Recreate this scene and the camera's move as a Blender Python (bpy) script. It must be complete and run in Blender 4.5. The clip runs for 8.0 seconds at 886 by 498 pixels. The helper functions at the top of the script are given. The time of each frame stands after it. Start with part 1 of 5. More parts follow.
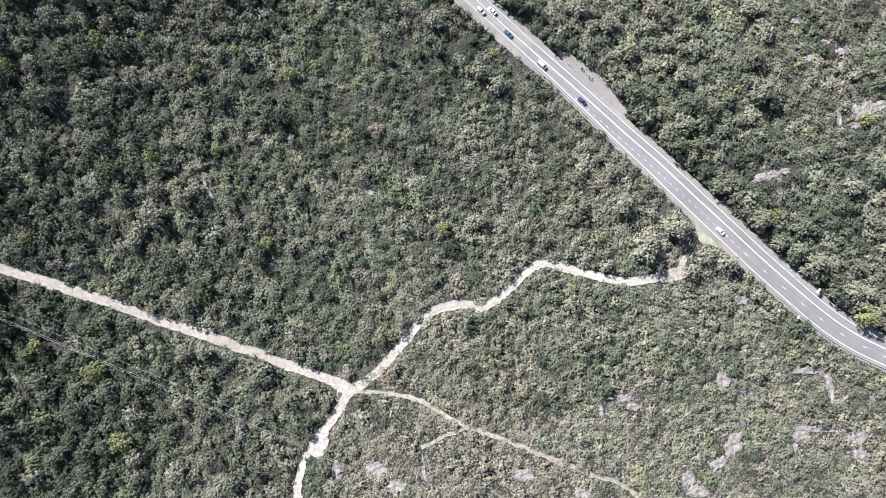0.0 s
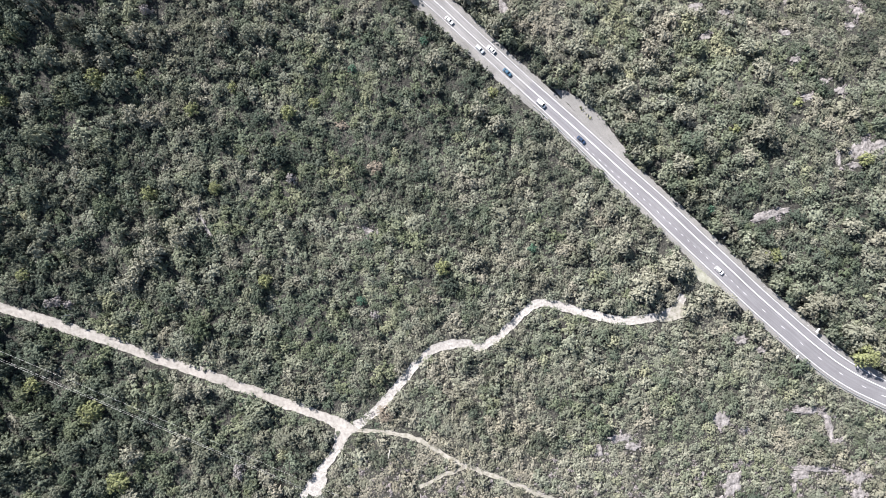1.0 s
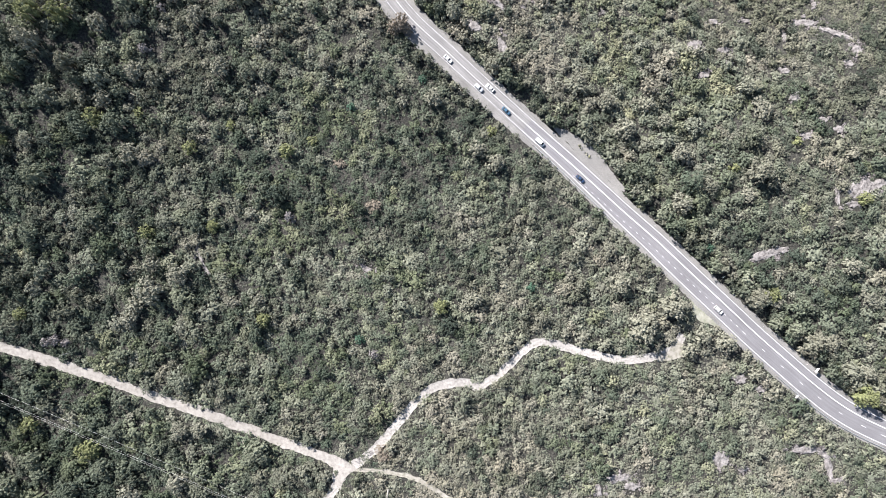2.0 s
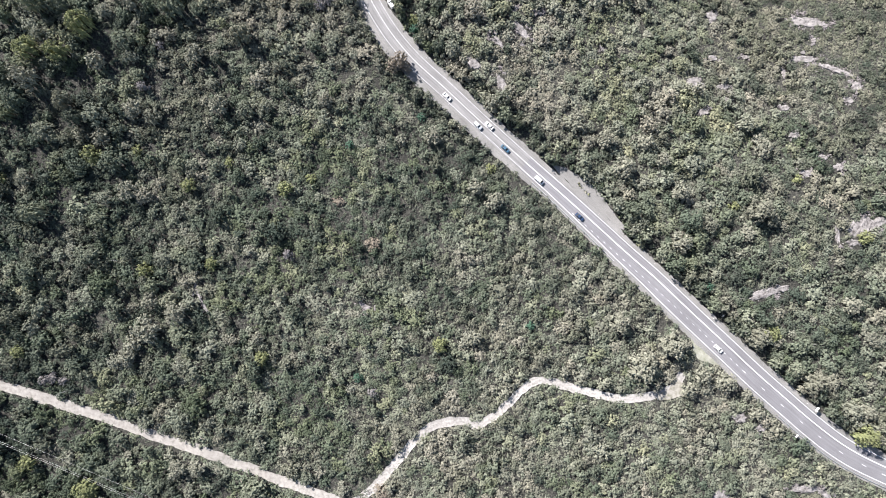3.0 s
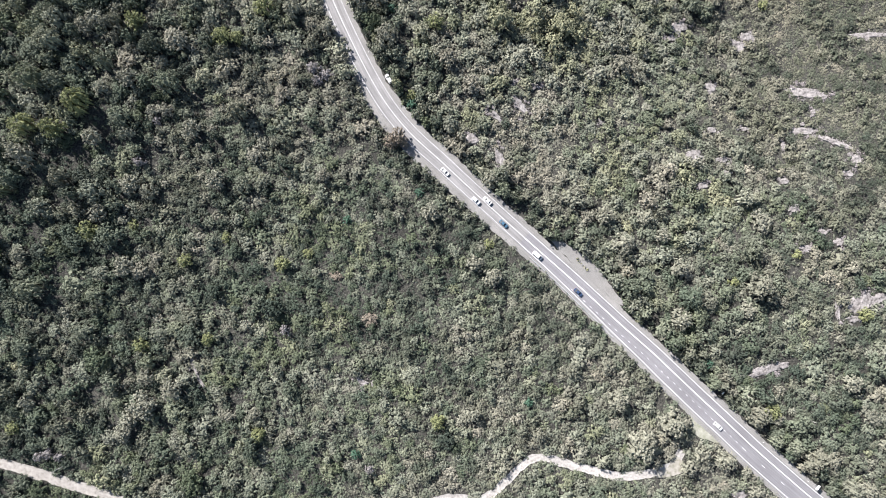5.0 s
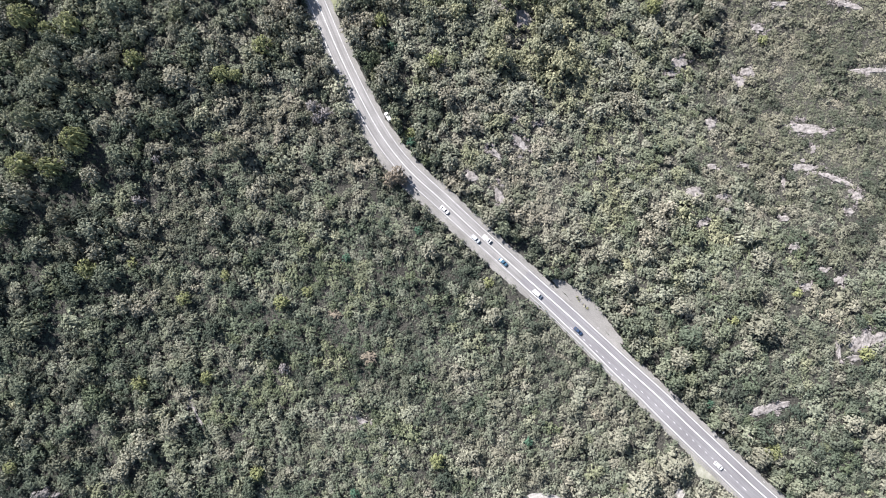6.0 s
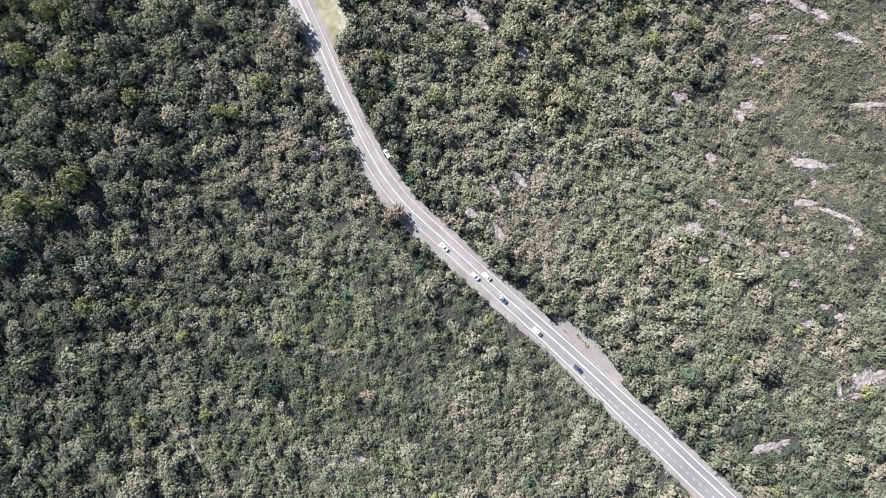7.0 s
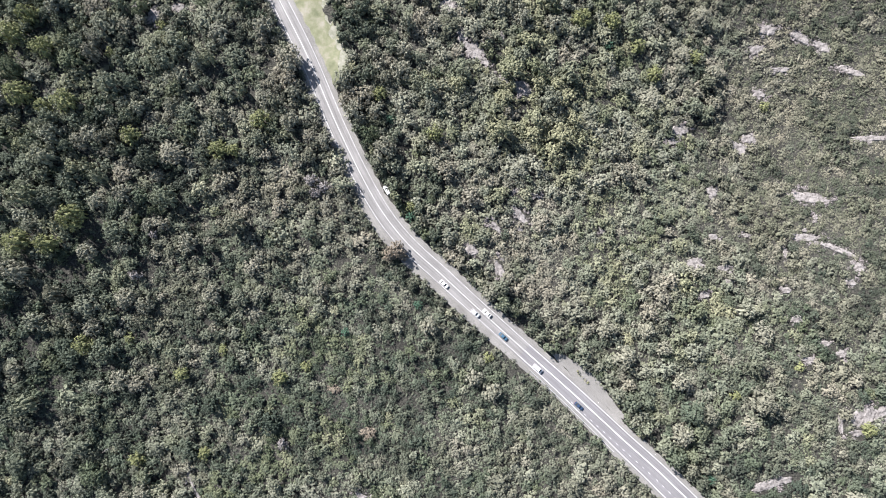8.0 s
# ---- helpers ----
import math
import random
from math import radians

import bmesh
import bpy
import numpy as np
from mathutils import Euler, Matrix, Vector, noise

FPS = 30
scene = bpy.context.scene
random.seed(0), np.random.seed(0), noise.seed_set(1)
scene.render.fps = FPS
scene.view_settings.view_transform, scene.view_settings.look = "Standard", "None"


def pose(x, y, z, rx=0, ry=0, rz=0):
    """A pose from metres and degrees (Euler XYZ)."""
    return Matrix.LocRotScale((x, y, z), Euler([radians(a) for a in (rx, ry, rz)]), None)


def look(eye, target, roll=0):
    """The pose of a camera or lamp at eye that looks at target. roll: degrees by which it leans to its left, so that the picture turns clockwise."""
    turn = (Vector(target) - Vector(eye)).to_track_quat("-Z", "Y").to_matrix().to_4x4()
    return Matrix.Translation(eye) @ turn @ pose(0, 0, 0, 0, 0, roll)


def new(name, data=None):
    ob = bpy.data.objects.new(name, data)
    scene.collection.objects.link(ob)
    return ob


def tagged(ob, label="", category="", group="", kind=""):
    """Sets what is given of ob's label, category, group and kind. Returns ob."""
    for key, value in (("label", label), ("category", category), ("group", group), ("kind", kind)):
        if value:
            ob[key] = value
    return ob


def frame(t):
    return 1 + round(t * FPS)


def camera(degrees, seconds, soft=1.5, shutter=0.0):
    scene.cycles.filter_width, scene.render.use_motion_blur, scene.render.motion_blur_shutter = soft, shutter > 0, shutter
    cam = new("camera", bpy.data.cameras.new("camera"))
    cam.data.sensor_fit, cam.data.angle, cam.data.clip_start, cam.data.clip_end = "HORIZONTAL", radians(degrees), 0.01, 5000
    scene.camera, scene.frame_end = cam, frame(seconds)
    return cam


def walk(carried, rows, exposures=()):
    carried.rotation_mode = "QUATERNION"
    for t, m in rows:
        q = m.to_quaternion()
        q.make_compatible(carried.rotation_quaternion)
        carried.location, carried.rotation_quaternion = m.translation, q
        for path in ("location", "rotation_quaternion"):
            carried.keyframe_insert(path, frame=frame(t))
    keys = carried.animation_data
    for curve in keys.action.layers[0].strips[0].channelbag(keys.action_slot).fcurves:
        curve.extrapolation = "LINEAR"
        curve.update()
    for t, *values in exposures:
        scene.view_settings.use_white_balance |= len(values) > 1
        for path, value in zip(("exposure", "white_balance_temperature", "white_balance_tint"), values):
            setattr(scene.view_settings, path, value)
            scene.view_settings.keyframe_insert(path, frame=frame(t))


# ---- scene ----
# ---------------------------------------------------------------- camera
cam = camera(73.7, 8.0, soft=1.0)
ROWS = [
    (0.0, 0.00, 0.00, 279.70, 1.484, -0.078, -0.057),
    (0.5, 0.05, 9.04, 279.66, 1.506, -0.130, -0.026),
    (1.0, 0.14, 18.17, 279.66, 1.567, -0.181, 0.001),
    (1.5, 0.27, 26.99, 279.58, 1.619, -0.224, 0.026),
    (2.0, 0.42, 35.98, 279.45, 1.721, -0.252, 0.042),
    (3.5, 1.15, 61.75, 279.21, 2.009, -0.255, 0.074),
    (4.0, 1.42, 70.51, 279.15, 2.102, -0.257, 0.076),
    (5.5, 2.01, 96.20, 278.93, 2.299, -0.246, 0.106),
    (6.0, 2.10, 105.07, 278.89, 2.360, -0.248, 0.116),
    (6.5, 2.15, 113.71, 278.78, 2.369, -0.257, 0.110),
    (7.0, 2.18, 122.64, 278.62, 2.387, -0.271, 0.091),
    (7.5, 2.15, 131.40, 278.43, 2.343, -0.275, 0.054),
    (8.0, 2.11, 140.40, 278.32, 2.303, -0.279, 0.021),
]
EXPOSURE = 1.7
walk(cam, [(t, pose(x, y, z, rx, ry, rz)) for t, x, y, z, rx, ry, rz in ROWS], exposures=[(0, EXPOSURE), (8, EXPOSURE)])

# ---------------------------------------------------------------- world and sun
SUN_TURN, SUN_HEIGHT = radians(-43), radians(37)
world = bpy.data.worlds.new("sky")
scene.world = world
world.use_nodes = True
wn = world.node_tree
sky = wn.nodes.new("ShaderNodeTexSky")
sky.sky_type, sky.sun_disc = "NISHITA", False
sky.sun_elevation, sky.sun_rotation = SUN_HEIGHT, SUN_TURN
wn.links.new(sky.outputs[0], wn.nodes["Background"].inputs[0])
wn.nodes["Background"].inputs[1].default_value = 0.062
sun = new("sun", bpy.data.lights.new("sun", "SUN"))
sun.data.energy, sun.data.angle, sun.data.color = 5.75, radians(0.53), (1.0, 0.955, 0.935)
sun.matrix_world = look((math.sin(SUN_TURN) * math.cos(SUN_HEIGHT) * 400, math.cos(SUN_TURN) * math.cos(SUN_HEIGHT) * 400, math.sin(SUN_HEIGHT) * 400), (0, 0, 0))


# ---------------------------------------------------------------- materials
def mat(name, stops, scale=1.0, detail=6.0, rough=0.85, bump=0.0, bump_scale=None, coarse=0.0, coarse_amount=0.25, metal=0.0, island=0.0, by_object=0.0, spec=0.3):
    """A surface from a colour ramp over fine noise, darkened and lightened by a coarse noise, with relief."""
    m = bpy.data.materials.new(name)
    m.use_nodes = True
    nt = m.node_tree
    N, L = nt.nodes, nt.links
    b = N["Principled BSDF"]
    b.inputs["Roughness"].default_value, b.inputs["Metallic"].default_value = rough, metal
    b.inputs["Specular IOR Level"].default_value = spec
    co = N.new("ShaderNodeTexCoord")
    nz = N.new("ShaderNodeTexNoise")
    nz.inputs["Scale"].default_value, nz.inputs["Detail"].default_value, nz.inputs["Roughness"].default_value = scale, detail, 0.65
    L.new(co.outputs["Object"], nz.inputs["Vector"])
    ramp = N.new("ShaderNodeValToRGB")
    while len(ramp.color_ramp.elements) < len(stops):
        ramp.color_ramp.elements.new(0.5)
    for e, (p, c) in zip(ramp.color_ramp.elements, stops):
        e.position, e.color = p, (*c, 1)
    L.new(nz.outputs["Fac"], ramp.inputs["Fac"])
    last = ramp.outputs["Color"]

    def vary(fac, amount):
        rng = N.new("ShaderNodeMapRange")
        rng.inputs["To Min"].default_value, rng.inputs["To Max"].default_value = 1 - amount, 1 + amount
        L.new(fac, rng.inputs["Value"])
        mul = N.new("ShaderNodeMix")
        mul.data_type, mul.blend_type = "RGBA", "MULTIPLY"
        mul.inputs["Factor"].default_value = 1
        L.new(last, mul.inputs["A"])
        L.new(rng.outputs["Result"], mul.inputs["B"])
        return mul.outputs["Result"]

    if coarse:
        big = N.new("ShaderNodeTexNoise")
        big.inputs["Scale"].default_value, big.inputs["Detail"].default_value = coarse, 3
        L.new(co.outputs["Object"], big.inputs["Vector"])
        stretch = N.new("ShaderNodeMapRange")
        stretch.inputs["From Min"].default_value, stretch.inputs["From Max"].default_value = 0.3, 0.7
        L.new(big.outputs["Fac"], stretch.inputs["Value"])
        last = vary(stretch.outputs["Result"], coarse_amount)
    if island:
        last = vary(N.new("ShaderNodeNewGeometry").outputs["Random Per Island"], island)
    if by_object:
        last = vary(N.new("ShaderNodeObjectInfo").outputs["Random"], by_object)
    L.new(last, b.inputs["Base Color"])
    if bump:
        bp = N.new("ShaderNodeBump")
        bp.inputs["Strength"].default_value, bp.inputs["Distance"].default_value = 0.6, bump
        nb = N.new("ShaderNodeTexNoise")
        nb.inputs["Scale"].default_value, nb.inputs["Detail"].default_value = bump_scale or scale, 5
        L.new(co.outputs["Object"], nb.inputs["Vector"])
        L.new(nb.outputs["Fac"], bp.inputs["Height"])
        L.new(bp.outputs["Normal"], b.inputs["Normal"])
    return m


def streaked(m, amount):
    """Lengthwise wear on a road surface: wheel paths, oil and old patches drawn out along the lanes."""
    N, L = m.node_tree.nodes, m.node_tree.links
    b = N["Principled BSDF"]
    old = b.inputs["Base Color"].links[0].from_socket
    xyz = N.new("ShaderNodeCombineXYZ")
    for name, slot, scale in (("across", 0, 1.1), ("along", 1, 0.035)):
        at, mul = N.new("ShaderNodeAttribute"), N.new("ShaderNodeMath")
        at.attribute_name, mul.operation = name, "MULTIPLY"
        mul.inputs[1].default_value = scale
        L.new(at.outputs["Fac"], mul.inputs[0])
        L.new(mul.outputs[0], xyz.inputs[slot])
    nz = N.new("ShaderNodeTexNoise")
    nz.inputs["Scale"].default_value, nz.inputs["Detail"].default_value, nz.inputs["Roughness"].default_value = 1.0, 6, 0.6
    L.new(xyz.outputs[0], nz.inputs["Vector"])
    rng = N.new("ShaderNodeMapRange")
    rng.inputs["From Min"].default_value, rng.inputs["From Max"].default_value = 0.3, 0.7
    rng.inputs["To Min"].default_value, rng.inputs["To Max"].default_value = 1 - amount, 1 + amount
    L.new(nz.outputs["Fac"], rng.inputs["Value"])
    mix = N.new("ShaderNodeMix")
    mix.data_type, mix.blend_type = "RGBA", "MULTIPLY"
    mix.inputs["Factor"].default_value = 1
    L.new(old, mix.inputs["A"])
    L.new(rng.outputs["Result"], mix.inputs["B"])
    L.new(mix.outputs["Result"], b.inputs["Base Color"])
    return m


def foliage(name, palette):
    """Leaves: each plant takes its colour from the palette by its own tint, each spray of leaves varies a little."""
    m = bpy.data.materials.new(name)
    m.use_nodes = True
    N, L = m.node_tree.nodes, m.node_tree.links
    b = N["Principled BSDF"]
    b.inputs["Roughness"].default_value, b.inputs["Specular IOR Level"].default_value = 0.6, 0.12
    at = N.new("ShaderNodeAttribute")
    at.attribute_name = "tint"
    ramp = N.new("ShaderNodeValToRGB")
    while len(ramp.color_ramp.elements) < len(palette):
        ramp.color_ramp.elements.new(0.5)
    for e, (p, c) in zip(ramp.color_ramp.elements, palette):
        e.position, e.color = p, (*c, 1)
    L.new(at.outputs["Fac"], ramp.inputs["Fac"])
    # some plants lean to brown-grey, some to yellow-green
    hue = N.new("ShaderNodeAttribute")
    hue.attribute_name = "hue"
    cast = N.new("ShaderNodeValToRGB")
    cast.color_ramp.elements.new(0.4)
    cast.color_ramp.elements.new(0.66)
    for e, (p, c) in zip(cast.color_ramp.elements, ((0.0, (0.918, 0.886, 0.825)), (0.4, (0.905, 0.88, 0.86)), (0.66, (0.85, 0.905, 0.86)), (1.0, (0.895, 0.93, 0.74)))):
        e.position, e.color = p, (*c, 1)
    L.new(hue.outputs["Fac"], cast.inputs["Fac"])
    tinted = N.new("ShaderNodeMix")
    tinted.data_type, tinted.blend_type = "RGBA", "MULTIPLY"
    tinted.inputs["Factor"].default_value = 1
    L.new(ramp.outputs["Color"], tinted.inputs["A"])
    L.new(cast.outputs["Color"], tinted.inputs["B"])
    isl = N.new("ShaderNodeNewGeometry")
    rng = N.new("ShaderNodeMapRange")
    rng.inputs["To Min"].default_value, rng.inputs["To Max"].default_value = 0.82, 1.18
    L.new(isl.outputs["Random Per Island"], rng.inputs["Value"])
    mul = N.new("ShaderNodeMix")
    mul.data_type, mul.blend_type = "RGBA", "MULTIPLY"
    mul.inputs["Factor"].default_value = 1
    L.new(tinted.outputs["Result"], mul.inputs["A"])
    L.new(rng.outputs["Result"], mul.inputs["B"])
    # leaf-sized flecks of lighter and darker green, and their relief
    co = N.new("ShaderNodeTexCoord")
    fine = N.new("ShaderNodeTexNoise")
    fine.inputs["Scale"].default_value, fine.inputs["Detail"].default_value, fine.inputs["Roughness"].default_value = 2.6, 3, 0.7
    L.new(co.outputs["Object"], fine.inputs["Vector"])
    fleck = N.new("ShaderNodeMapRange")
    fleck.inputs["From Min"].default_value, fleck.inputs["From Max"].default_value = 0.33, 0.67
    fleck.inputs["To Min"].default_value, fleck.inputs["To Max"].default_value = 0.7, 1.3
    L.new(fine.outputs["Fac"], fleck.inputs["Value"])
    mul2 = N.new("ShaderNodeMix")
    mul2.data_type, mul2.blend_type = "RGBA", "MULTIPLY"
    mul2.inputs["Factor"].default_value = 1
    L.new(mul.outputs["Result"], mul2.inputs["A"])
    L.new(fleck.outputs["Result"], mul2.inputs["B"])
    mul = mul2
    bp = N.new("ShaderNodeBump")
    bp.inputs["Strength"].default_value, bp.inputs["Distance"].default_value = 0.8, 0.35
    L.new(fine.outputs["Fac"], bp.inputs["Height"])
    L.new(bp.outputs["Normal"], b.inputs["Normal"])
    L.new(mul.outputs["Result"], b.inputs["Base Color"])
    tr = N.new("ShaderNodeBsdfTranslucent")
    L.new(mul.outputs["Result"], tr.inputs["Color"])
    mix = N.new("ShaderNodeMixShader")
    mix.inputs[0].default_value = 0.14
    L.new(b.outputs[0], mix.inputs[1])
    L.new(tr.outputs[0], mix.inputs[2])
    L.new(mix.outputs[0], N["Material Output"].inputs["Surface"])
    return m


def plain(name, colour, rough=0.5, metal=0.0, spec=0.5, amount=0.06):
    c = np.array(colour)
    return mat(name, [(0.3, tuple(c * (1 - amount))), (0.7, tuple(np.minimum(c * (1 + amount), 1)))], 6.0, rough=rough, metal=metal, spec=spec)


# leaf litter, its colour darkened further so gaps between crowns read as shade
SOIL = mat("shaded_litter_soil", [(0.38, (0.010, 0.010, 0.009)), (0.48, (0.022, 0.022, 0.019)), (0.57, (0.042, 0.041, 0.035)), (0.7, (0.085, 0.08, 0.072))], 1.3, 9, 0.95, 0.7, 1.8, 0.03, 0.3)
SAND = mat("pale_sandy_track", [(0.3, (0.128, 0.119, 0.108)), (0.48, (0.2, 0.187, 0.173)), (0.68, (0.255, 0.241, 0.226))], 0.7, 8, 0.95, 0.08, 2.0, 0.06, 0.16)
WHITESAND = mat("bright_white_sand", [(0.3, (0.13, 0.122, 0.113)), (0.46, (0.215, 0.203, 0.192)), (0.66, (0.292, 0.28, 0.266))], 1.1, 8, 0.95, 0.1, 2.0, 0.08, 0.16)
SANDGREY = mat("grassy_sandy_track", [(0.3, (0.095, 0.094, 0.07)), (0.48, (0.18, 0.17, 0.146)), (0.7, (0.26, 0.245, 0.222))], 0.5, 8, 0.95, 0.06, 2.0, 0.06, 0.15)
ASPHALT = mat("grey_asphalt", [(0.3, (0.113, 0.111, 0.119)), (0.7, (0.142, 0.139, 0.148))], 2.5, 8, 0.9, 0.01, 20, 0.08, 0.08)
CHIPSEAL = mat("pale_chip_seal", [(0.3, (0.13, 0.127, 0.128)), (0.7, (0.168, 0.164, 0.165))], 2.0, 8, 0.9, 0.01, 20, 0.1, 0.1)
GRAVEL = mat("pale_gravel_shoulder", [(0.3, (0.108, 0.105, 0.102)), (0.5, (0.142, 0.138, 0.134)), (0.72, (0.19, 0.185, 0.18))], 2.2, 10, 0.95, 0.03, 6, 0.12, 0.15)
VERGE = mat("dry_grass_verge", [(0.34, (0.088, 0.098, 0.058)), (0.5, (0.13, 0.134, 0.086)), (0.62, (0.175, 0.168, 0.13)), (0.74, (0.205, 0.196, 0.17))], 0.2, 9, 0.95, 0.05, 4, 0.08, 0.15)
PALEVERGE = mat("pale_sandy_grass", [(0.34, (0.13, 0.135, 0.1)), (0.5, (0.18, 0.18, 0.148)), (0.68, (0.235, 0.23, 0.2))], 0.5, 9, 0.95, 0.05, 4, 0.1, 0.12)
PAINT = mat("worn_white_road_paint", [(0.25, (0.34, 0.34, 0.35)), (0.5, (0.52, 0.52, 0.53))], 1.5, 8, 0.7)
OLDPAINT = mat("faded_white_road_paint", [(0.35, (0.2, 0.198, 0.2)), (0.6, (0.4, 0.4, 0.41))], 1.2, 8, 0.8)
ROCK = mat("weathered_sandstone", [(0.36, (0.045, 0.041, 0.04)), (0.45, (0.125, 0.115, 0.113)), (0.55, (0.175, 0.163, 0.16)), (0.7, (0.225, 0.211, 0.207))], 0.8, 9, 0.95, 0.6, 1.4, 0.12, 0.25)
streaked(ASPHALT, 0.16)
streaked(CHIPSEAL, 0.3)
streaked(GRAVEL, 0.12)
BARK = mat("grey_bark", [(0.3, (0.12, 0.1, 0.085)), (0.7, (0.3, 0.27, 0.24))], 3, rough=0.9)
DEAD = mat("bleached_dead_wood", [(0.3, (0.2, 0.19, 0.18)), (0.7, (0.34, 0.33, 0.315))], 3, rough=0.9)
STEEL = plain("galvanised_steel", (0.5, 0.51, 0.52), 0.45, 0.7)
SIGN = plain("white_sign_face", (0.8, 0.8, 0.8), 0.4)
RUBBER = plain("black_rubber", (0.02, 0.02, 0.022), 0.8)
GLASS = plain("dark_tinted_window", (0.015, 0.018, 0.022), 0.06, 0, 0.6)
WIRE = plain("weathered_aluminium_wire", (0.5, 0.5, 0.5), 0.5, 0.3)
LAMPGLASS = plain("clear_lamp_glass", (0.7, 0.7, 0.68), 0.15)
REDLENS = plain("red_lamp_lens", (0.35, 0.01, 0.01), 0.2)

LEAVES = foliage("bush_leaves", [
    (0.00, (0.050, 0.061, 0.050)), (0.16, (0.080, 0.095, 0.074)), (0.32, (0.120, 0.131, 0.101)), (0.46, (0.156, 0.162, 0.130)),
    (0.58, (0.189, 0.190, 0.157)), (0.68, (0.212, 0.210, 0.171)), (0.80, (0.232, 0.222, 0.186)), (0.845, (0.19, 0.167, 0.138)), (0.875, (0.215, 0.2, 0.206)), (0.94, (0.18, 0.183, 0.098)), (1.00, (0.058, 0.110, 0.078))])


# ---------------------------------------------------------------- small mesh tools
def part(name, bm, material, parent=None, label=""):
    """Links a bmesh as one mesh object, under a thing or a part."""
    me = bpy.data.meshes.new(name)
    bm.to_mesh(me)
    bm.free()
    me.materials.append(material)
    ob = new(name, me)
    ob.parent = parent
    return tagged(ob, label)


def soup(name, verts, faces, material, parent=None):
    """A mesh of triangles or quads from arrays."""
    me = bpy.data.meshes.new(name)
    n, k = faces.shape
    me.vertices.add(len(verts))
    me.vertices.foreach_set("co", np.ascontiguousarray(verts, np.float32).ravel())
    me.loops.add(n * k)
    me.loops.foreach_set("vertex_index", np.ascontiguousarray(faces, np.int32).ravel())
    me.polygons.add(n)
    me.polygons.foreach_set("loop_start", np.arange(0, n * k, k, dtype=np.int32))
    me.polygons.foreach_set("loop_total", np.full(n, k, np.int32))
    me.update(calc_edges=len(faces) < 200000)
    me.materials.append(material)
    ob = new(name, me)
    ob.parent = parent
    return ob


def box(bm, size, at, bevel=0.0, turn=None):
    """A box in the bmesh, its edges rounded by bevel."""
    made = bmesh.ops.create_cube(bm, size=1)["verts"]
    bmesh.ops.scale(bm, vec=size, verts=made)
    if bevel:
        es = {e for v in made for e in v.link_edges}
        made = list({v for f in bmesh.ops.bevel(bm, geom=list(es), offset=bevel, segments=2, affect="EDGES", profile=0.6)["faces"] for v in f.verts} | {v for v in made if v.is_valid})
    if turn:
        bmesh.ops.transform(bm, matrix=turn, verts=made)
    bmesh.ops.translate(bm, vec=at, verts=made)
    return made


def tube(bm, a, b, ra, rb, n=8):
    """A tapered round bar from a to b."""
    a, b = Vector(a), Vector(b)
    m = Matrix.Translation((a + b) / 2) @ (b - a).to_track_quat("Z", "Y").to_matrix().to_4x4()
    bmesh.ops.create_cone(bm, cap_ends=True, segments=n, radius1=ra, radius2=rb, depth=(b - a).length, matrix=m)


# ---------------------------------------------------------------- the lie of the land
HILLS = [(-21.7, 165, 235, 75), (10.8, -190, 235, 75), (-8.3, -170, -10, 80), (-3.0, 0, 25, 70), (-5.8, 190, -80, 80), (-5.3, -60, -100, 70),
         (3.0, 20, 200, 60), (-3.6, -120, 110, 60), (3.1, 190, 60, 70)]


def land(x, y):
    return sum(k * np.exp(-((x - a) ** 2 + (y - b) ** 2) / (2 * s * s)) for k, a, b, s in HILLS)


def spline(points, step=1.0):
    """Evenly spaced points along a smooth line through the given ones."""
    p = np.array(points, float)
    p = np.vstack([2 * p[0] - p[1], p, 2 * p[-1] - p[-2]])
    out = []
    for a, b, c, d in zip(p, p[1:], p[2:], p[3:]):
        for t in np.linspace(0, 1, max(int(np.linalg.norm(c - b) / step * 2), 2), endpoint=False):
            out.append(0.5 * (2 * b + (c - a) * t + (2 * a - 5 * b + 4 * c - d) * t * t + (3 * b - a - 3 * c + d) * t ** 3))
    out = np.array(out + [p[-2]])
    s = np.r_[0, np.cumsum(np.linalg.norm(np.diff(out, axis=0), axis=1))]
    at = np.linspace(0, s[-1], int(s[-1] / step) + 1)
    return np.c_[np.interp(at, s, out[:, 0]), np.interp(at, s, out[:, 1])]


def smooth(v, n):
    k = np.ones(n) / n
    return np.convolve(np.pad(v, n // 2, mode="edge"), k, "valid")[:len(v)]


def normals(line):
    """Unit vectors to the left of the line's run."""
    d = np.gradient(line, axis=0)
    d /= np.linalg.norm(d, axis=1)[:, None]
    return np.c_[-d[:, 1], d[:, 0]]


# the highway's right-hand edge line, from the far curve in the north-west down to the south-east
EDGE = [(-118, 420), (-104, 350), (-88, 305), (-70.2, 269.6), (-56.9, 243.1), (-42.9, 210.6), (-32.2, 188.0), (-23.1, 172.0), (-11.4, 157.7), (3.7, 144.1), (21.7, 127.4), (43.1, 108.0),
        (64.3, 89.2), (87.6, 67.9), (108.3, 50.0), (125.8, 33.2), (139.4, 20.3), (152.9, 7.4), (166.2, -4.4), (180.3, -16.6), (194.0, -27.0), (207.9, -34.8), (228, -43), (260, -52), (320, -62)]
LANE = 3.5
edge_line = spline(EDGE, 1.0)
